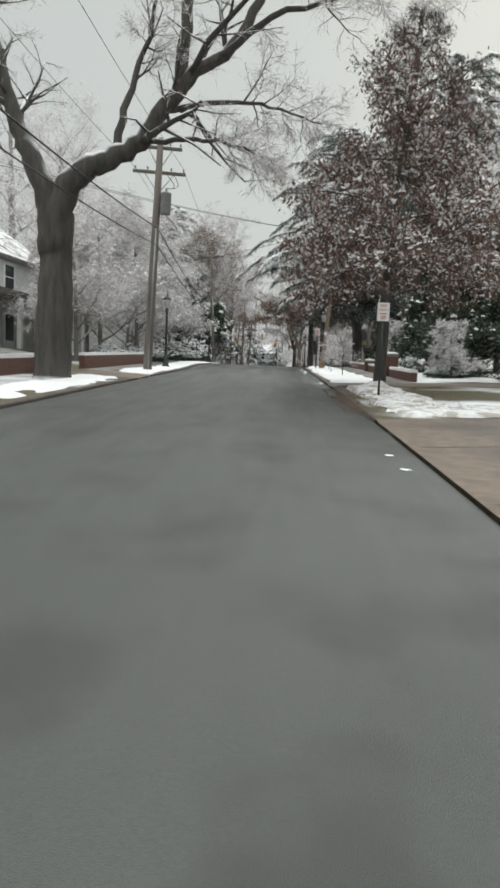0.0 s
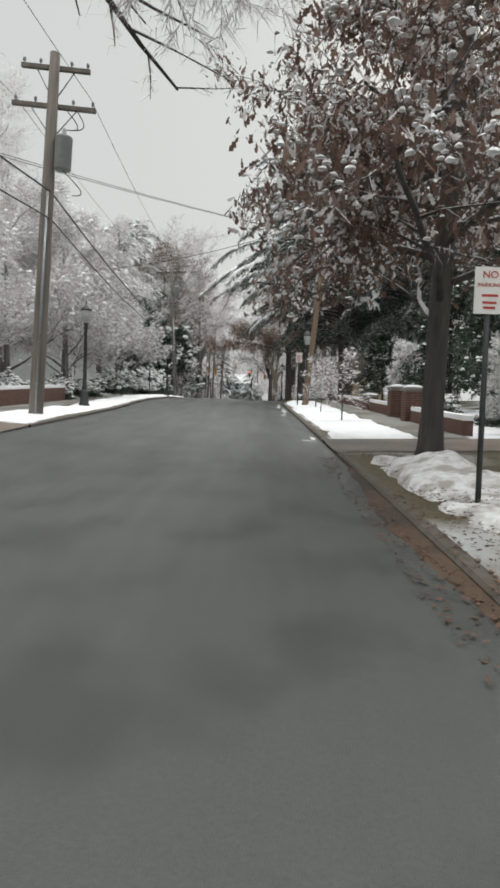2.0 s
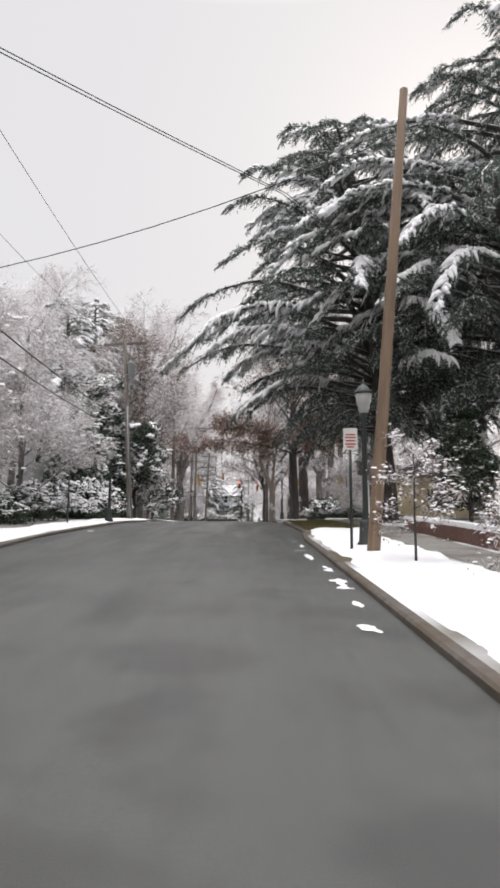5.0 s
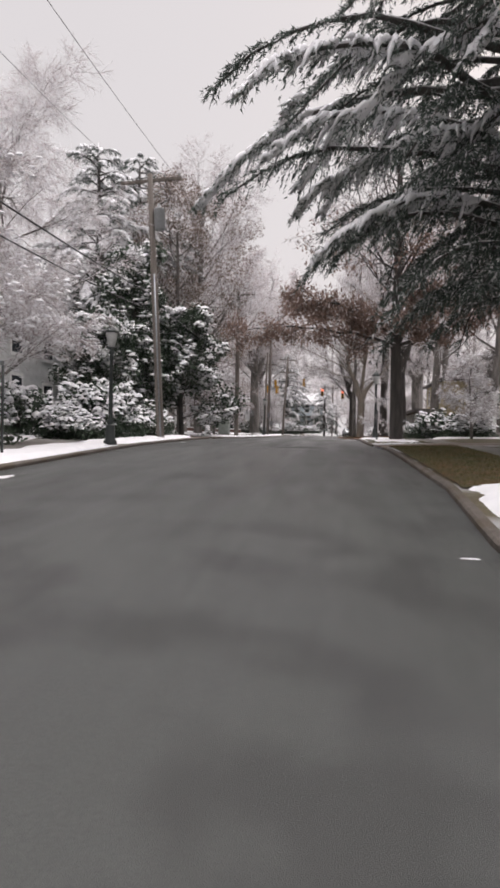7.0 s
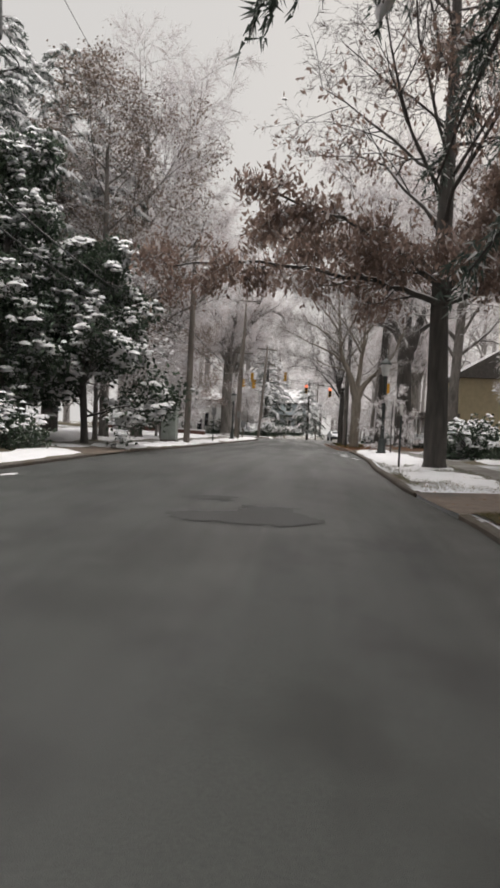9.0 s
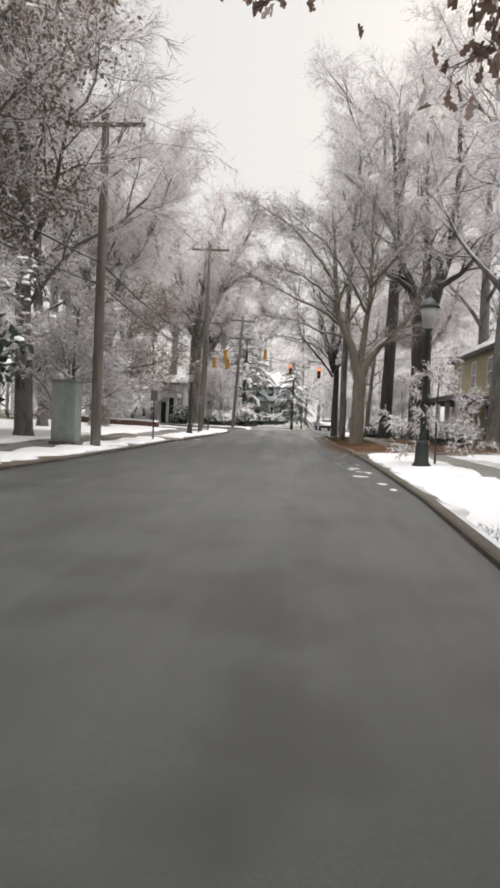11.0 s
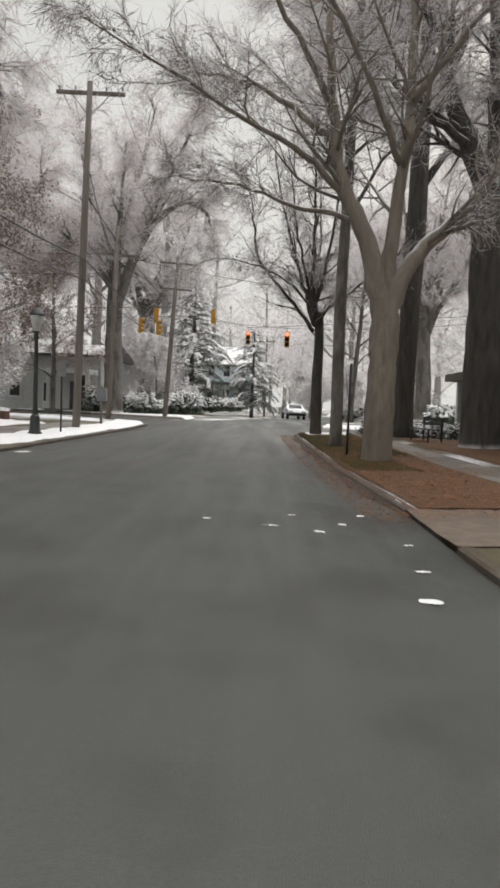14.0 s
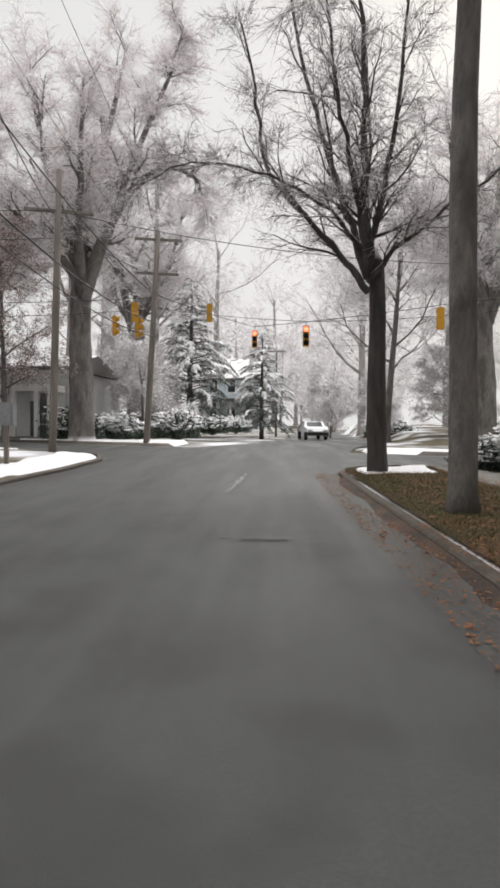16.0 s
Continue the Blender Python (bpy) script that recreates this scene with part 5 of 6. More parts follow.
for i, (x, y, s, zs, a) in enumerate(SHRUB_SPOTS):
    me = SHRUBS[i % 3]
    t = thing("shrub", x, y, gz(x, y), "evergreen shrub with snow caught on its leaves", "shrub", "evergreen shrubs")
    t.matrix_world = pose(x, y, gz(x, y), 0, 0, a) @ Matrix.Diagonal((s, s, s * zs, 1))
    mesh_part("branchwork", me[0], t)
    mesh_part("foliage", me[1], t)
    mesh_part("snow", me[2], t, "lumps of white snow")

# ---- poles, lamps, signs ----


def utility_pole(x, y, height, arms, r=0.15, lean=0.0, mat=None, can=None, label="weathered wooden utility pole with crossarm"):
    """arms: (height, half length, degrees). can: (height, side)."""
    p = thing("utility_pole", x, y, gz(x, y), label, "utility pole", "utility poles")
    p.matrix_world = pose(x, y, gz(x, y), 0, lean, 0)
    mesh_part("shaft", lathe("shaft", [(r, -0.3), (r, 0.3), (r * 0.9, height * 0.5), (r * 0.68, height), (r * 0.3, height + 0.04)], mat or POLE_WOOD, 14), p)
    for h, half, turn in arms:
        a = part("crossarm", box(bmesh.new(), -half, half, r * 0.62, r * 0.62 + 0.11, h - 0.06, h + 0.06, 0.01, pose(0, 0, 0, 0, 0, turn)), POLE_WOOD, p)
        for k in (-0.92, -0.45, 0.45, 0.92):
            q = pose(0, 0, 0, 0, 0, turn) @ Vector((k * half, r * 0.62 + 0.055, h + 0.06))
            ins = mesh_part("insulator", INSULATOR, a)
            ins.matrix_local = Matrix.Translation(q)
        for k in (-1, 1):
            e = pose(0, 0, 0, 0, 0, turn) @ Vector((k * half * 0.55, r * 0.62 + 0.05, h - 0.05))
            mesh_part("brace", tubes("brace", [(np.array([(k * r * 0.5, r * 0.6, h - 0.75), tuple(e)]), np.array([0.018, 0.018]), 5)], STEEL), p)
    if can:
        c = mesh_part("transformer", CAN, p, "grey transformer can")
        c.matrix_local = Matrix.Translation((can[1] * (r + 0.2), -0.1, can[0]))
        w = np.linspace(0, 1, 9)
        for k, (drop, dx) in enumerate(((0.5, 0.55), (0.9, 0.25), (-0.7, 0.6))):
            a, z = np.array([can[1] * (r + 0.2), -0.1, can[0] + (0.6 if drop > 0 else -0.45)]), (arms[0][0] if drop > 0 else can[0] - 1.0)
            q = a + np.outer(w, np.array([can[1] * dx, r, z]) - a) + np.outer(np.sin(w * np.pi) * 0.35, (can[1], 0.2, -0.5))
            mesh_part("jumper_wire", tubes("jumper_wire", [(q, np.full(9, 0.014), 5)], WIRE), p)
        mesh_part("conduit", tubes("conduit", [(np.array([(r * 0.3, -r * 1.02, 0.0), (r * 0.3, -r * 0.98, height * 0.62)]), np.array([0.035, 0.035]), 8)], STEEL), p)
    return p


INSULATOR = lathe("insulator", [(0.015, 0), (0.015, 0.06), (0.045, 0.07), (0.03, 0.1), (0.045, 0.12), (0.02, 0.17)], GREY_PAINT, 8)
CAN = lathe("transformer", [(0.2, -0.45), (0.22, -0.42), (0.22, 0.35), (0.23, 0.37), (0.2, 0.42), (0.06, 0.48), (0.05, 0.62)], GREY_PAINT, 16)
utility_pole(-5.65, 26.65, 9.6, [(8.3, 1.1, 5), (9.3, 0.9, 5)], 0.19, 2.0, can=(7.0, 1))
utility_pole(2.6, 39.5, 10.0, [], 0.13, 5.0, POLE_TAN, label="pale brown leaning utility pole in the snow")
utility_pole(-6.72, 64.0, 10.9, [(10.7, 1.3, 0)], 0.16, -3.4, can=(9.0, 1))
utility_pole(-6.7, 84.6, 10.8, [(10.5, 1.25, 0)], 0.17)
utility_pole(-6.36, 104.4, 12.0, [(11.7, 1.2, 0)], 0.14, 1.0)
utility_pole(-7.9, 115.2, 10.0, [(8.6, 1.2, 10)], 0.14, 1.5)
utility_pole(-6.3, 124.2, 10.6, [(10.2, 1.2, 0), (8.5, 1.1, 0)], 0.16, 3.0)
utility_pole(0.5, 168.0, 10.5, [(10.0, 1.1, 0)], 0.14)


def street_lamp():
    t = thing("street_lamp", 0, 0, 0, "dark green iron post lamp with a frosted lantern", "street lamp", "post lamps")
    mesh_part("base", lathe("base", [(0.2, -0.05), (0.2, 0.1), (0.15, 0.16), (0.13, 0.55), (0.1, 0.62)], IRON, 16), t)
    mesh_part("post", lathe("post", [(0.075, 0.5), (0.085, 0.7), (0.065, 0.78), (0.05, 2.7), (0.08, 2.76), (0.05, 2.85), (0.1, 2.93)], IRON, 14), t)
    lan = mesh_part("lantern", lathe("lantern", [(0.1, 2.93), (0.19, 3.35), (0.16, 3.38)], LAMP_GLASS, 8), t, "frosted glass lantern")
    mesh_part("cap", lathe("cap", [(0.22, 3.36), (0.2, 3.41), (0.1, 3.54), (0.03, 3.58), (0.035, 3.63), (0.005, 3.72)], IRON, 8), lan)
    return t


LAMP = street_lamp()
LAMP.matrix_world = pose(-5.9, 32.3, gz(-5.9, 32.3)) @ Matrix.Scale(1.03, 4)
for x, y in ((2.75, 41.0), (-6.55, 57.6), (-6.3, 100.2)):
    copy_thing(LAMP, pose(x, y, gz(x, y)))


copy_thing(LAMP, pose(3.15, 81.0, gz(3.15, 81.0))).scale = (1.24, 1.24, 1.24)


def text_mesh(name, body, size, mat):
    cu = bpy.data.curves.new(name, "FONT")
    cu.body, cu.size, cu.align_x, cu.align_y, cu.extrude = body, size, "CENTER", "CENTER", 0.001
    ob = bpy.data.objects.new(name, cu)
    me = bpy.data.meshes.new_from_object(ob)
    bpy.data.objects.remove(ob)
    me.materials.append(mat)
    return me


def sign(x, y, height, w, h, label, lines=(), turn=0.0, mat=None, post=None):
    t = thing("street_sign", x, y, gz(x, y), label, "street sign", rz=turn)
    mesh_part("post", lathe("post", [(0.03, -0.2), (0.03, height)], post or IRON, 8), t)
    pl = part("plate", box(bmesh.new(), -w / 2, w / 2, -0.045, -0.033, height - h, height, 0.004), mat or SIGN_WHITE, t)
    for txt, size, dz in lines:
        ob = mesh_part("lettering", text_mesh("lettering", txt, size, SIGN_RED), pl)
        ob.matrix_local = pose(0, -0.05, height - h / 2 + dz, 90, 0, 0)
    return t


s1 = sign(2.55, 16.1, 2.38, 0.305, 0.46, "white no parking sign with red letters on a post", (("NO", 0.1, 0.15), ("PARKING", 0.06, 0.05)))
for k, w in ((-0.05, 0.16), (-0.12, 0.14), (-0.17, 0.12)):
    boxed("bar", -w / 2, w / 2, -0.049, -0.047, 2.15 + k - 0.012, 2.15 + k + 0.012, SIGN_RED, s1.children[1])
s2 = sign(2.3, 40.2, 2.6, 0.3, 0.46, "white parking sign with red writing on a dark post", mat=SIGN_WHITE)
for k, w in ((0.08, 0.2), (0.02, 0.23), (-0.05, 0.2), (-0.12, 0.22), (-0.18, 0.16)):
    boxed("bar", -w / 2, w / 2, -0.049, -0.047, 2.38 + k - 0.014, 2.38 + k + 0.014, SIGN_RED, s2.children[1])
sign(-6.9, 51.8, 2.1, 0.1, 0.1, "thin dark sign post on the snowy verge", mat=SIGN_BACK)
sign(2.5, 70.3, 1.8, 0.08, 0.3, "dark metal sign post beside the oak")
sign(-6.4, 91.5, 2.2, 0.3, 0.46, "street sign seen from behind on a post", mat=SIGN_BACK)
sign(-6.0, 101.6, 2.3, 0.3, 0.5, "street sign seen from behind on a post", mat=SIGN_BACK)
sign(2.4, 97.9, 2.3, 0.3, 0.46, "grey street sign seen edge-on on a dark post", turn=78, mat=SIGN_BACK)


def cable(points, sag, r=0.012, label="black overhead cable between the poles"):
    pts = []
    for (a, b) in zip(points[:-1], points[1:]):
        for k in range(13 if b is points[-1] else 12):
            f = k / 12
            p = Vector(a).lerp(Vector(b), f)
            p.z -= sag * 4 * f * (1 - f)
            pts.append(p)
    me = tubes("overhead_cable", [(np.array(pts), np.full(len(pts), r), 5)], WIRE)
    tagged(new("overhead_cable", me), label, "overhead cable", "overhead cables")


def top(x, y, h, dx=0.0):
    return (x + dx, y, gz(x, y) + h)


LEFT_POLES = [(-5.65, -6, 9.0), (-5.35, 26.65, 8.45), (-7.35, 64.0, 10.85), (-6.7, 84.6, 10.6), (-6.2, 104.4, 11.8), (-5.8, 124.2, 10.2)]
for dx in (-1.0, 1.0):
    cable([top(x, y, h, dx) for x, y, h in LEFT_POLES], 0.5, 0.008)
cable([top(x, y, 6.0) for x, y, h in LEFT_POLES], 0.5, 0.025)
cable([top(x, y, 5.3) for x, y, h in LEFT_POLES], 0.5, 0.02)
cable([top(3.3, 39.6, 8.9), (-13.0, 44.0, 6.5)], 0.75)
for k in (0.0, 0.12):
    cable([(-14.5, 25.6, 7.6 + k), (1.0 + k, 42.5, 8.9), (9.5, 51.8, 8.6)], 0.25)

cable([top(-6.2, 104.4, 9.4), top(-7.9, 115.2, 8.5), top(-5.9, 124.2, 8.4)], 0.3, 0.018)
cable([top(-6.2, 104.4, 8.2), top(-5.9, 124.2, 7.4)], 0.4, 0.02)
cable([(-34.0, 111.0, 9.4), top(-7.9, 115.2, 8.6), top(8.0, 119.0, 7.6)], 0.4, 0.016)
cable([(-34.0, 112.0, 8.4), top(-7.9, 115.2, 7.6)], 0.4, 0.016)

# ---- traffic signals on their span wires ----


def signal_head(x, y, z, turn, lit=False, label="yellow traffic signal head hanging from a span wire"):
    t = thing("traffic_signal", x, y, z, label, "traffic signal", "hanging traffic signals", rz=turn)
    part("housing", box(bmesh.new(), -0.17, 0.17, -0.1, 0.12, -0.54, 0.54, 0.02), SIGNAL_YELLOW, t)
    part("hanger", box(bmesh.new(), -0.02, 0.02, -0.02, 0.02, 0.54, 0.8), STEEL, t)
    for k in range(3):
        zc = 0.36 - 0.36 * k
        m = lathe("lens", [(0.135, 0), (0.135, 0.015), (0.1, 0.03), (0.01, 0.045)], RED_LIGHT if (lit and k == 0) else DARK, 16)
        ln = mesh_part("lens", m, t, "lit red lens" if (lit and k == 0) else "")
        ln.matrix_local = pose(0, -0.1, zc, 90, 0, 0)
        verts, faces = [], []
        for i in range(13):
            a = math.radians(-30 + i * 20)
            for d, rr in ((0, 0.155), (0.24 - 0.06 * abs(math.cos(a)), 0.155)):
                verts.append((rr * math.cos(a), -0.1 - d, zc + rr * math.sin(a)))
        for i in range(12):
            faces.append((2 * i, 2 * i + 1, 2 * i + 3, 2 * i + 2))
        v = mesh_part("visor", as_mesh("visor", verts, faces, SIGNAL_YELLOW if not lit else DARK), t)
        so = v.modifiers.new("thick", "SOLIDIFY")
        so.thickness = 0.006
    return t


SIG = [(-8.9, 128.0, 7.6, 100, False), (-7.75, 128.0, 8.35, 180, False), (-7.6, 128.1, 7.5, 90, False), (-3.85, 131.0, 8.85, 180, False), (-1.15, 133.0, 7.55, 0, True), (1.75, 126.0, 6.75, 0, True), (8.2, 124.0, 7.35, 180, False)]
for x, y, z, a, lit in SIG:
    signal_head(x, y, z, a, lit, "yellow traffic signal head showing red" if lit else "yellow traffic signal head seen from the side")
cable([(-6.0, 124.2, 8.6), (-1.15, 133.0, 8.36), (9.5, 124.0, 8.2), (16, 122, 8.6)], 0.1, 0.02, "span wire carrying the traffic signals")
cable([(-6.0, 124.2, 7.9), (1.75, 126.0, 7.53), (9.5, 124.0, 7.6), (16, 122, 8.2)], 0.1, 0.015, "span wire carrying the traffic signals")
cable([(-30, 126.0, 9.0), (-6.0, 124.2, 8.4)], 0.4, 0.018)
cable([(-30, 127.0, 8.0), (-6.0, 124.2, 7.8)], 0.3, 0.018)

# ---- houses ----


def window(parent, x, z, w, h, y, mat=None):
    wd = part("window", box(bmesh.new(), x - w / 2 - 0.09, x + w / 2 + 0.09, y - 0.05, y + 0.04, z - 0.09, z + h + 0.12), TRIM, parent)
    for k in (0, 1):
        z0 = z + 0.03 + k * h / 2
        part("pane", box(bmesh.new(), x - w / 2 + 0.03, x + w / 2 - 0.03, y - 0.056, y - 0.045, z0, z0 + h / 2 - 0.06), GLASS, wd)
    part("sill", box(bmesh.new(), x - w / 2 - 0.14, x + w / 2 + 0.14, y - 0.12, y - 0.02, z - 0.14, z - 0.09), TRIM, wd)


def thing_part(name, parent):
    """An empty joint that gathers the pieces of one part."""
    return part(name, box(bmesh.new(), 1.95, 5.25, -4.04, -3.98, 0.45, 3.1), TRIM, parent)


def house(x, y, turn, w, d, eave, ridge, mat, label, rows=((0.9, 1.5),), cols=3, porch=False):
    """A clapboard house; its front looks along -y before the turn."""
    h = thing("house", x, y, gz(x, y) - 0.3, label, "house", rz=turn)
    part("wall", box(bmesh.new(), -w / 2, w / 2, -d / 2, d / 2, 0, eave), mat, h)
    n = int(eave / 0.2)
    verts, faces = [], []
    for i in range(n):
        z0 = 0.4 + i * 0.2
        if z0 + 0.2 > eave:
            break
        for sx0, sy0, sx1, sy1, nx, ny in ((-w / 2, -d / 2, w / 2, -d / 2, 0, -1), (w / 2, -d / 2, w / 2, d / 2, 1, 0), (-w / 2, d / 2, -w / 2, -d / 2, -1, 0)):
            b = len(verts)
            verts += [(sx0 + nx * 0.03, sy0 + ny * 0.03, z0), (sx1 + nx * 0.03, sy1 + ny * 0.03, z0), (sx1 + nx * 0.012, sy1 + ny * 0.012, z0 + 0.2), (sx0 + nx * 0.012, sy0 + ny * 0.012, z0 + 0.2), (sx0, sy0, z0), (sx1, sy1, z0)]
            faces += [(b, b + 1, b + 2, b + 3), (b + 4, b + 5, b + 1, b)]
    tagged(mesh_part("siding", as_mesh("siding", verts, faces, mat, False), h), kind="stuff")
    o = 0.45
    verts = [(-w / 2 - o, -d / 2 - o, eave - 0.1), (w / 2 + o, -d / 2 - o, eave - 0.1), (w / 2 + o, d / 2 + o, eave - 0.1), (-w / 2 - o, d / 2 + o, eave - 0.1), (-w / 2 - o, 0, ridge), (w / 2 + o, 0, ridge)]
    lift = [(a, b, c + 0.2) for a, b, c in verts]
    faces = [(0, 3, 2, 1), (6, 7, 11, 10), (8, 9, 10, 11), (0, 1, 7, 6), (2, 3, 9, 8), (1, 5, 11, 7), (5, 2, 8, 11), (3, 4, 10, 9), (4, 0, 6, 10), (0, 4, 3), (1, 2, 5)]
    part("roof", bmesh_of(verts + lift, faces), SHINGLE, h)
    for gx in (-w / 2, w / 2):
        part("gable", bmesh_of([(gx - 0.03, -d / 2, eave - 0.05), (gx - 0.03, d / 2, eave - 0.05), (gx - 0.03, 0, ridge - 0.1), (gx + 0.03, -d / 2, eave - 0.05), (gx + 0.03, d / 2, eave - 0.05), (gx + 0.03, 0, ridge - 0.1)],
                               [(0, 1, 2), (5, 4, 3), (0, 3, 4, 1), (1, 4, 5, 2), (2, 5, 3, 0)]), mat, h)
    for z, wh in rows:
        for c in range(cols):
            xc = (c + 0.5) / cols * w - w / 2
            if z < 2 and c == cols // 2:
                dr = boxed("door", xc - 0.5, xc + 0.5, -d / 2 - 0.06, -d / 2 + 0.02, 0.45, 2.55, TRIM, h)
                boxed("door_panel", xc - 0.38, xc + 0.38, -d / 2 - 0.075, -d / 2 - 0.06, 1.0, 2.4, GLASS, dr)
                continue
            window(h, xc, z + 0.4, 0.85, wh, -d / 2)
    if porch:
        boxed("porch_floor", -w / 2, w / 2, -d / 2 - 2.2, -d / 2, 0.1, 0.45, CONCRETE, h)
        boxed("porch_roof", -w / 2 - 0.3, w / 2 + 0.3, -d / 2 - 2.6, -d / 2, 2.95, 3.25, SHINGLE, h)
        for k in range(5):
            px = -w / 2 + 0.2 + k * (w - 0.4) / 4
            boxed("porch_post", px - 0.12, px + 0.12, -d / 2 - 2.2, -d / 2 - 1.96, 0.45, 2.95, TRIM, h, bevel=0.01)
    return h


def bmesh_of(verts, faces):
    bm = bmesh.new()
    vs = [bm.verts.new(v) for v in verts]
    for f in faces:
        bm.faces.new([vs[i] for i in f])
    bmesh.ops.recalc_face_normals(bm, faces=bm.faces)
    return bm


house(-19.0, 35.0, 80, 9, 8, 5.4, 8.2, SIDING, "white two-storey house with a railed porch", ((0.9, 1.4), (3.4, 1.3)), 3, True)
house(-17.8, 68.8, 85, 8, 8, 5.2, 8.6, SIDING, "white clapboard house behind evergreens", ((0.9, 1.4), (3.3, 1.3)), 3)
WHITE_HOUSE = house(-17.6, 135.0, -4, 11, 8, 4.6, 5.6, SIDING, "white house with a columned portico beyond the crossing", ((0.9, 1.8),), 4)
por = thing_part("portico", WHITE_HOUSE)
boxed("portico_roof", 1.9, 5.3, -6.0, -4.0, 3.1, 3.5, TRIM, por, bevel=0.03)
boxed("portico_floor", 1.9, 5.3, -6.0, -4.0, 0.1, 0.45, CONCRETE, por)
boxed("portico_door", 3.1, 4.1, -4.1, -4.03, 0.45, 2.6, GLASS, por)
for px in (2.1, 2.9, 4.3, 5.1):
    boxed("column", px - 0.13, px + 0.13, -5.9, -5.64, 0.45, 3.1, TRIM, por, bevel=0.02)
house(-4.4, 164.0, 0, 5.8, 7, 5.4, 7.8, SIDING_BLUE, "pale blue house with white trim and a snowy roof", ((0.9, 1.6), (3.6, 1.5)), 3, True)
house(16.5, 82.5, -95, 10, 8, 3.6, 5.6, SIDING_TAN, "cream bungalow with a porch", ((0.9, 1.4),), 3, True)
house(14.6, 108.0 - 4, -90, 10, 8, 6.0, 8.6, SIDING_TAN, "cream two-storey house with porch columns", ((0.9, 1.6), (3.6, 1.5)), 3, True)


# ---- a parked car beyond the crossing ----
def parked_car(x, y, turn, label):
    c = thing("car", x, y, float(road_z(y)), label, "car", rz=turn)
    prof = [(-2.1, 0.35), (-2.15, 0.7), (-1.95, 0.95), (-1.1, 1.02), (-0.45, 1.45), (0.9, 1.48), (1.6, 1.05), (2.1, 0.95), (2.2, 0.6), (2.1, 0.3)]
    verts, faces = [], []
    n = len(prof)
    for sx, inset in ((-0.72, 0.03), (-0.86, 0), (0.86, 0), (0.72, 0.03)):
        for py, pz in prof:
            k = 0.82 if pz > 1.2 else 1.0
            verts.append((sx * k, py, pz - inset))
    for s in range(3):
        for j in range(n):
            faces.append((s * n + j, s * n + (j + 1) % n, (s + 1) * n + (j + 1) % n, (s + 1) * n + j))
    faces += [tuple(range(n)), tuple(reversed(range(3 * n, 4 * n)))]
    part("body", bmesh_of(verts, faces), CAR_PAINT, c)
    part("windscreen", bmesh_of([(-0.66, -1.05, 1.06), (0.66, -1.05, 1.06), (0.6, -0.5, 1.43), (-0.6, -0.5, 1.43)], [(0, 1, 2, 3)]), GLASS, c)
    part("bumper", box(bmesh.new(), -0.85, 0.85, -2.22, -2.1, 0.35, 0.6, 0.03), DARK, c)
    for sx in (-0.6, 0.6):
        part("headlight", box(bmesh.new(), sx - 0.18, sx + 0.18, -2.17, -2.05, 0.68, 0.82, 0.02), LAMP_GLASS, c)
    for sx in (-0.8, 0.8):
        for sy in (-1.35, 1.35):
            w = mesh_part("wheel", lathe("wheel", [(0.02, -0.1), (0.3, -0.1), (0.32, -0.06), (0.32, 0.06), (0.3, 0.1), (0.02, 0.1)], DARK, 16), c)
            w.matrix_local = pose(sx, sy, 0.32, 0, 90, 0)
    return c


parked_car(3.3, 144.0, 8, "silver car with snow on it parked beside the street")

# ---- brick walls and gate pillars ----
def garden_wall(x0, y0, x1, y1, h, label):
    d = Vector((x1 - x0, y1 - y0, 0))
    n = max(2, int(d.length / 2))
    side = Vector((-d.y, d.x, 0)).normalized()
    verts, faces = [], []
    for i in range(n + 1):
        p = Vector((x0, y0, 0)) + d * i / n
        z = gz(p.x, p.y)
        for s, zz in ((-0.12, z - 0.2), (-0.12, z + h), (0.12, z + h), (0.12, z - 0.2)):
            verts.append(tuple(p + side * s + Vector((0, 0, zz))))
    for i in range(n):
        for j in range(3):
            faces.append((4 * i + j, 4 * i + j + 1, 4 * i + 5 + j, 4 * i + 4 + j))
    faces += [(0, 1, 2, 3), tuple(4 * n + j for j in (3, 2, 1, 0))]
    t = thing("garden_wall", 0, 0, 0, label, "wall")
    part("brickwork", bmesh_of(verts, faces), BRICK, t)
    verts = [(v[0], v[1], v[2] + (0.12 if k % 4 in (1, 2) else h + 0.2 + 0.002)) for k, v in enumerate(verts)]
    part("snow", bmesh_of(verts, faces), SNOW, t, "strip of snow along the top")


garden_wall(-7.9, 24.8, -8.0, 36.5, 0.55, "low red brick garden wall capped with snow")
garden_wall(-8.4, 8.0, -8.2, 20.5, 0.5, "low red brick garden wall capped with snow")
garden_wall(5.22, 31.8, 5.35, 47.5, 0.35, "low red brick wall capped with snow")


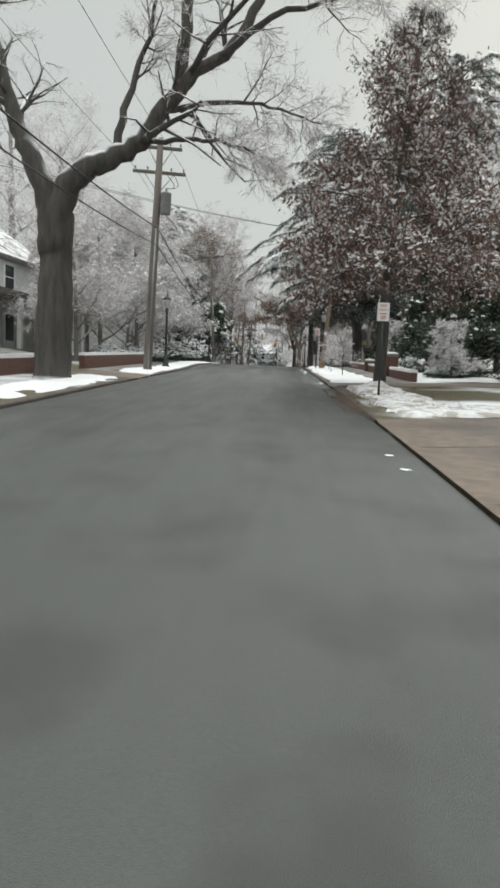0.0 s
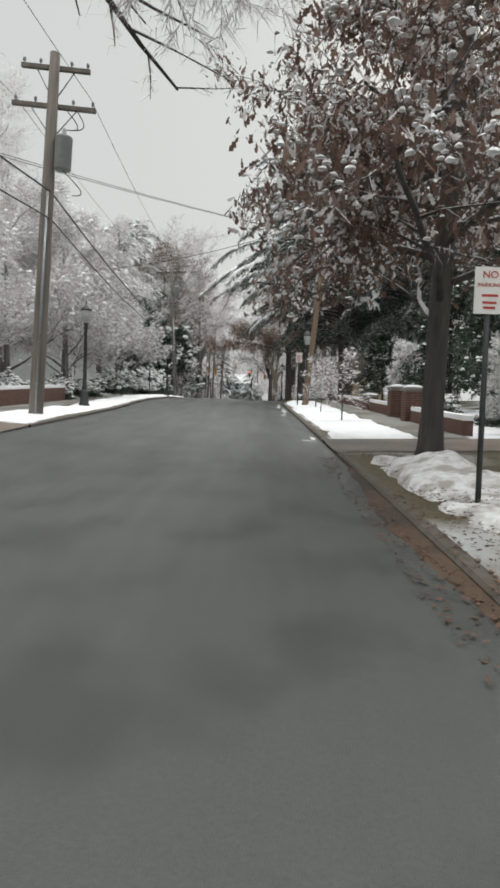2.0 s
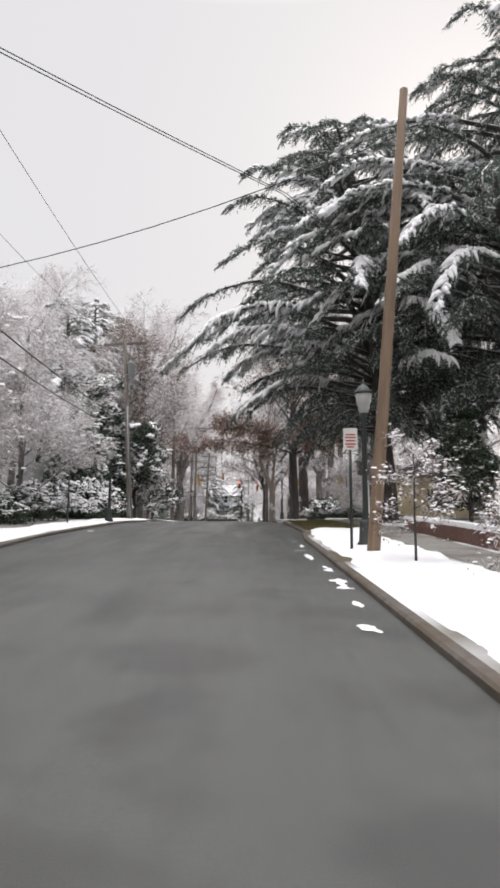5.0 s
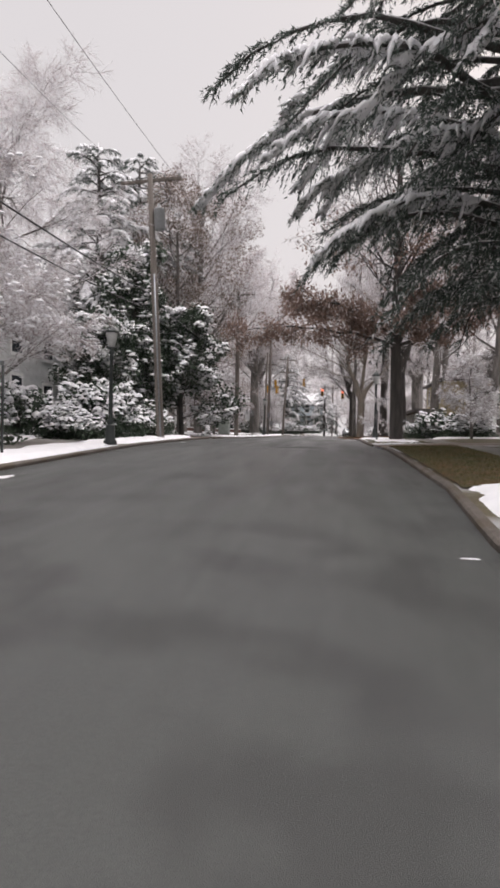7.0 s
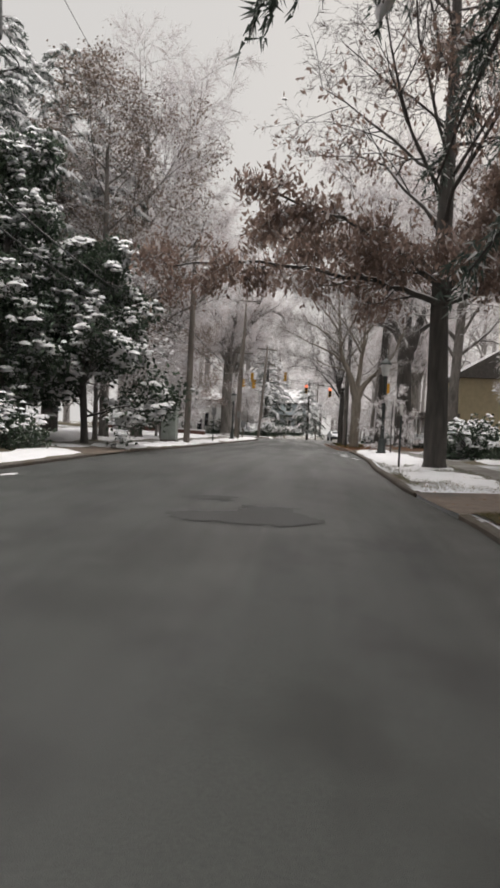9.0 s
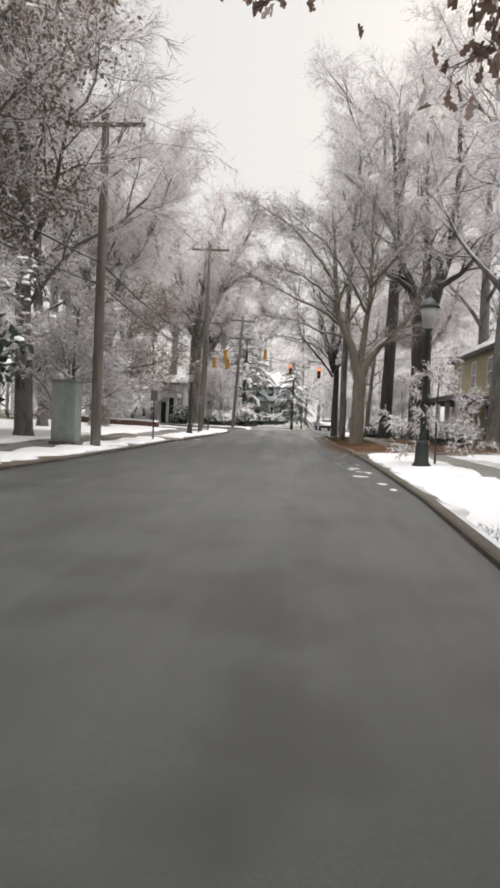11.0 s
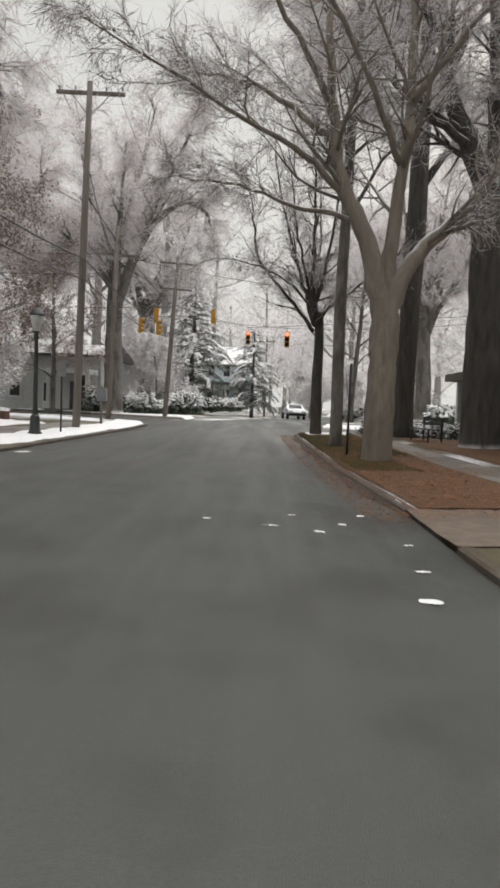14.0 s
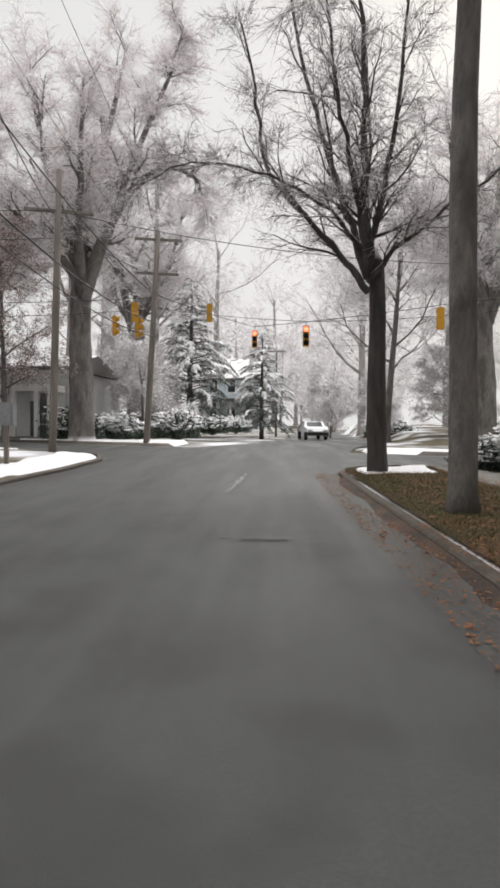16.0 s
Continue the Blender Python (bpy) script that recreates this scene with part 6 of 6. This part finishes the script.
# ---- fallen leaves along the kerb ----
def fallen_leaves(n, seed, x0, x1, y0, y1, label, mat=None, lift=0.045):
    rng = np.random.default_rng(seed)
    y = rng.uniform(y0, y1, n)
    lo, hi = right_edge(y) + x0, right_edge(y) + x1
    x = lo + (hi - lo) * rng.uniform(0, 1, n)
    keep = np.array([noise.noise(Vector((a * 0.8, c * 0.5, seed))) > -0.25 for a, c in zip(x, y)])
    x, y = x[keep], y[keep]
    z = np.where(x < right_edge(y), road_z(y) - 0.01, np.where(x < right_edge(y) + 0.17, road_z(y) + 0.07, land_z(x, y) + lift)) + rng.uniform(0, 0.02, len(x))
    a = unit(rng, len(x)) * (1, 1, 0.25)
    c = np.cross(a, (0, 0, 1.0)) + rng.normal(size=(len(x), 3)) * 0.15
    s = rng.uniform(0.014, 0.032, (len(x), 1))
    tagged(new("fallen_leaves", cards("fallen_leaves", np.stack([x, y, z], 1), a * s, c * s * 0.7, mat or LEAF_ORANGE)), label, "leaves", kind="stuff")


fallen_leaves(17000, 5, -0.6, 2.6, 88.5, 108.0, "wet orange-brown leaves along the kerb")
fallen_leaves(6000, 6, 2.5, 9.0, 90.5, 104.0, "wet orange-brown leaves in the yard")
fallen_leaves(2600, 7, -0.4, 0.9, 12.5, 20.5, "wet brown leaves in the gutter beside the driveway", LEAF_DULL)
fallen_leaves(1500, 9, 0.2, 2.3, 12.2, 20.0, "brown leaves strewn over the old snow", LEAF_DULL, 0.09)
fallen_leaves(900, 8, 0.1, 2.2, 48.5, 66.0, "scattered brown leaves on the turf")


def road_sheet(name, pts_x, pts_y, half, mat, label, dz=0.0):
    """A narrow band on the asphalt along a line of places."""
    xs, ys = np.array(pts_x, float), np.array(pts_y, float)
    s = np.linspace(0, len(xs) - 1, 6 * len(xs))
    rng = np.random.default_rng(int(abs(ys[0]) * 10))
    x = np.interp(s, np.arange(len(xs)), xs) + rng.normal(size=len(s)) * min(0.03, half * 0.8)
    y = np.interp(s, np.arange(len(ys)), ys)
    t = np.stack([np.gradient(x), np.gradient(y)], 1)
    t /= np.linalg.norm(t, axis=1)[:, None]
    hw = half * rng.uniform(0.15, 1.2, len(s))
    xx = np.stack([x - t[:, 1] * hw, x + t[:, 1] * hw], 1)
    yy = np.stack([y + t[:, 0] * hw, y - t[:, 0] * hw], 1)
    k = (xx - left_edge(yy)) / (right_edge(yy) - left_edge(yy))
    zz = road_z(yy) + 0.05 * (1 - (2 * k - 1) ** 2) * np.clip((112 - yy) / 6, 0, 1) - 0.03 + 0.006 + dz
    return tagged(new(name, grid_mesh(name, xx, yy, zz, mat)), label, "road mark", kind="structure")


# ---- cracks, seams and worn paint on the asphalt ----
for xs, ys, hw in (([-4.5, -4.0, -3.6], [7.5, 8.4, 9.6], 0.012), ([-3.3, -3.0, -2.4], [60.6, 61.0, 61.1], 0.02)):
    road_sheet("road_crack", xs, ys, hw, PATCH, "dark tar-filled crack in the asphalt")
# a thin line of snow left along a joint across the street, and joints in the driveway
road_sheet("snow_line", [-3.2, -2.5, -1.8], [84.65, 84.75, 84.6], 0.014, SNOW, "thin line of snow left across the asphalt", 0.006)
road_sheet("snow_line", [-1.0, 0.0, 0.5, 1.2], [84.0, 83.7, 83.4, 83.25], 0.018, SNOW, "thin line of snow left across the asphalt", 0.006)
for yj in (2.2, 5.2, 8.2, 20.9):
    drape("joint", lambda y: right_edge(y) + 0.1, 13.5, yj, yj + 0.025, PATCH, "dark joint between driveway slabs", "driveway", 0.018)
PAINT = material("worn_road_paint", (0.5, 0.5, 0.48), 0.7, (0.12, 0.12, 0.115), 14, 0.1, 60, contrast=0.12)
road_sheet("road_marking", [-0.75, -0.6], [103.8, 107.6], 0.06, PAINT, "worn white stripe before the crossing", 0.003)
LITTER_GUTTER = [(90.0, 107.5), (11.5, 19.5)]
for a, c in LITTER_GUTTER:
    ys = np.arange(a, c, 0.25)
    n = len(ys)
    rng = np.random.default_rng(int(a))
    wd = 0.1 + 0.22 * np.abs(np.sin(ys * 0.7)) * rng.uniform(0.5, 1, n)
    wd = wd * np.clip((ys - a + 0.1) / 2.0, 0.02, 1) * np.clip((c - ys + 0.1) / 1.5, 0.02, 1)
    xx = np.stack([right_edge(ys) - wd, right_edge(ys) - wd * 0.5, right_edge(ys) + 0.01], 1)
    yy = np.repeat(ys[:, None], 3, 1)
    zz = road_z(yy) + np.array([-0.035, -0.012, 0.02])
    tagged(new("leaf_bed", grid_mesh("leaf_bed", xx, yy, zz, LITTER_DARK)), "wet leaf mush lying in the gutter", "leaf litter", kind="stuff")


# ---- grass on the turf strips ----
def grass(n, seed, x0, x1, y0, y1):
    rng = np.random.default_rng(seed)
    y = rng.uniform(y0, y1, n)
    x = right_edge(y) + rng.uniform(x0, x1, n)
    p = np.stack([x, y, land_z(x, y) + 0.02], 1)
    v = np.stack([rng.normal(size=n) * 0.035, rng.normal(size=n) * 0.035, rng.uniform(0.02, 0.07, n)], 1)
    tagged(new("grass", slivers("grass", p, v, np.full(n, 0.004), GRASS)), "short winter grass on the verge", "grass", kind="stuff")


grass(30000, 1, 0.17, 2.3, 97.5, 108.5)
grass(9000, 4, 0.25, 1.5, 94.3, 97.6)
grass(22000, 2, 0.17, 2.3, 48.5, 60.6)
grass(5000, 3, 0.17, 2.3, 63.2, 72.0)


# ---- gate pillars of brick ----
def gate_pillar(x, y, h, label):
    t = thing("gate_pillar", x, y, gz(x, y), label, "gate pillar", "gate pillars")
    w = 0.27
    boxed("core", -w + 0.012, w - 0.012, -w + 0.012, w - 0.012, -0.2, h, MORTAR, t)
    courses = int(h / 0.075)
    for c in range(courses):
        z = 0.005 + c * 0.075
        for side in range(4):
            for k in range(3):
                o = -w + 0.01 + k * 0.2 - (0.05 if c % 2 else 0.0)
                if o + 0.19 > w + 0.1:
                    continue
                ob = mesh_part("brick", PILLAR_BRICK, t)
                ob.matrix_local = pose(0, 0, z, 0, 0, 90 * side) @ Matrix.Translation((max(min(o + 0.09, w - 0.08), -w + 0.08), -w, 0))
    cap = part("cap", box(bmesh.new(), -w - 0.05, w + 0.05, -w - 0.05, w + 0.05, h, h + 0.08, 0.015), CONCRETE, t, "pale stone cap")
    mesh_part("snow", lathe("snow", [(w + 0.04, h + 0.078), (w + 0.02, h + 0.13), (w * 0.6, h + 0.17), (0.02, h + 0.18)], SNOW, 14), t, "cushion of snow")


PILLAR_BRICK = bpy.data.meshes.new("brick")
bm = bmesh.new()
box(bm, -0.09, 0.09, -0.014, 0.014, 0.0, 0.064, 0.004)
bm.to_mesh(PILLAR_BRICK)
bm.free()
PILLAR_BRICK.materials.append(BRICK)
gate_pillar(5.1, 29.1, 0.95, "square red brick gate pillar with a snowy cap")
gate_pillar(5.15, 31.4, 0.95, "square red brick gate pillar with a snowy cap")
gate_pillar(5.25, 37.0, 0.55, "short red brick wall pillar with a snowy cap")
garden_wall(5.1, 24.0, 5.1, 28.8, 0.35, "low red brick wall capped with snow")

# ---- small street furniture ----
cab = thing("utility_cabinet", -7.55, 84.2, gz(-7.55, 84.2), "pale grey-green metal utility cabinet", "utility cabinet")
boxed("plinth", -0.38, 0.38, -0.3, 0.3, -0.15, 0.1, CONCRETE, cab)
CABINET = material("grey_green_metal", (0.36, 0.4, 0.36), 0.55, (0.28, 0.31, 0.28), 5, 0.1, 40)
boxed("body", -0.34, 0.34, -0.26, 0.26, 0.1, 1.45, CABINET, cab, bevel=0.015)
for k in (-1, 1):
    dr = boxed("door", 0.17 * k - 0.155, 0.17 * k + 0.155, -0.275, -0.262, 0.16, 1.38, CABINET, cab, bevel=0.005)
    boxed("handle", 0.17 * k - 0.1 * k - 0.012, 0.17 * k - 0.1 * k + 0.012, -0.295, -0.276, 0.7, 0.85, STEEL, dr)
cab.scale = (1.15, 1.15, 1.42)
boxed("lid", -0.37, 0.37, -0.3, 0.3, 1.45, 1.49, CABINET, cab, bevel=0.01)

mb = thing("mailbox", -6.3, 107.6, gz(-6.3, 107.6), "grey metal mailbox on a wooden post", "mailbox")
boxed("post", -0.05, 0.05, -0.05, 0.05, -0.2, 1.0, POLE_WOOD, mb, bevel=0.006)
boxed("box", -0.2, 0.2, -0.14, 0.14, 1.0, 1.55, GREY_PAINT, mb, bevel=0.03)
boxed("door_flap", -0.17, 0.17, -0.155, -0.142, 1.08, 1.45, STEEL, mb, bevel=0.004)

ys = thing("yard_sign", -8.9, 41.0, gz(-8.9, 41.0), "small white board hanging from a white post", "yard sign")
boxed("post", -0.04, 0.04, -0.04, 0.04, -0.1, 1.5, TRIM, ys, bevel=0.004)
boxed("arm", 0.04, 0.75, -0.03, 0.03, 1.36, 1.42, TRIM, ys)
boxed("board", 0.14, 0.7, -0.015, 0.015, 0.9, 1.3, SIGN_WHITE, ys, bevel=0.004)

bn = thing("bench", 5.9, 104.0, gz(5.9, 104.0), "dark metal garden bench under the trees", "bench", rz=-80)
for k in range(4):
    boxed("slat", -0.75, 0.75, -0.25 + 0.13 * k, -0.15 + 0.13 * k, 0.42, 0.45, IRON, bn)
for k in range(2):
    boxed("back_slat", -0.75, 0.75, 0.28, 0.31, 0.58 + 0.16 * k, 0.68 + 0.16 * k, IRON, bn)
for sx in (-0.7, 0.7):
    for sy in (-0.2, 0.27):
        boxed("leg", sx - 0.025, sx + 0.025, sy - 0.025, sy + 0.025, -0.05, 0.85 if sy > 0 else 0.42, IRON, bn)


# the white porch rail of the house behind the forked tree
def picket_fence(x0, y0, x1, y1, h, label):
    d = Vector((x1 - x0, y1 - y0, 0))
    ang = math.degrees(math.atan2(d.y, d.x))
    t = thing("picket_fence", x0, y0, gz(x0, y0), label, "fence", rz=ang)
    L = d.length
    for z in (0.2, h - 0.12):
        boxed("rail", 0, L, -0.02, 0.02, z, z + 0.07, TRIM, t)
    n = int(L / 0.16)
    pk = bpy.data.meshes.new("picket")
    m2 = box(bmesh.new(), -0.04, 0.04, -0.035, -0.021, 0.02, h)
    m2.to_mesh(pk)
    m2.free()
    pk.materials.append(TRIM)
    for i in range(n):
        ob = mesh_part("picket", pk, t)
        ob.matrix_local = Matrix.Translation((0.08 + i * 0.16, 0, 0))


picket_fence(-9.0, 16.5, -9.6, 27.5, 1.0, "white picket fence behind the low brick wall")
garden_wall(-9.5, 106.0, -22.0, 112.5, 0.4, "low orange brick garden wall")
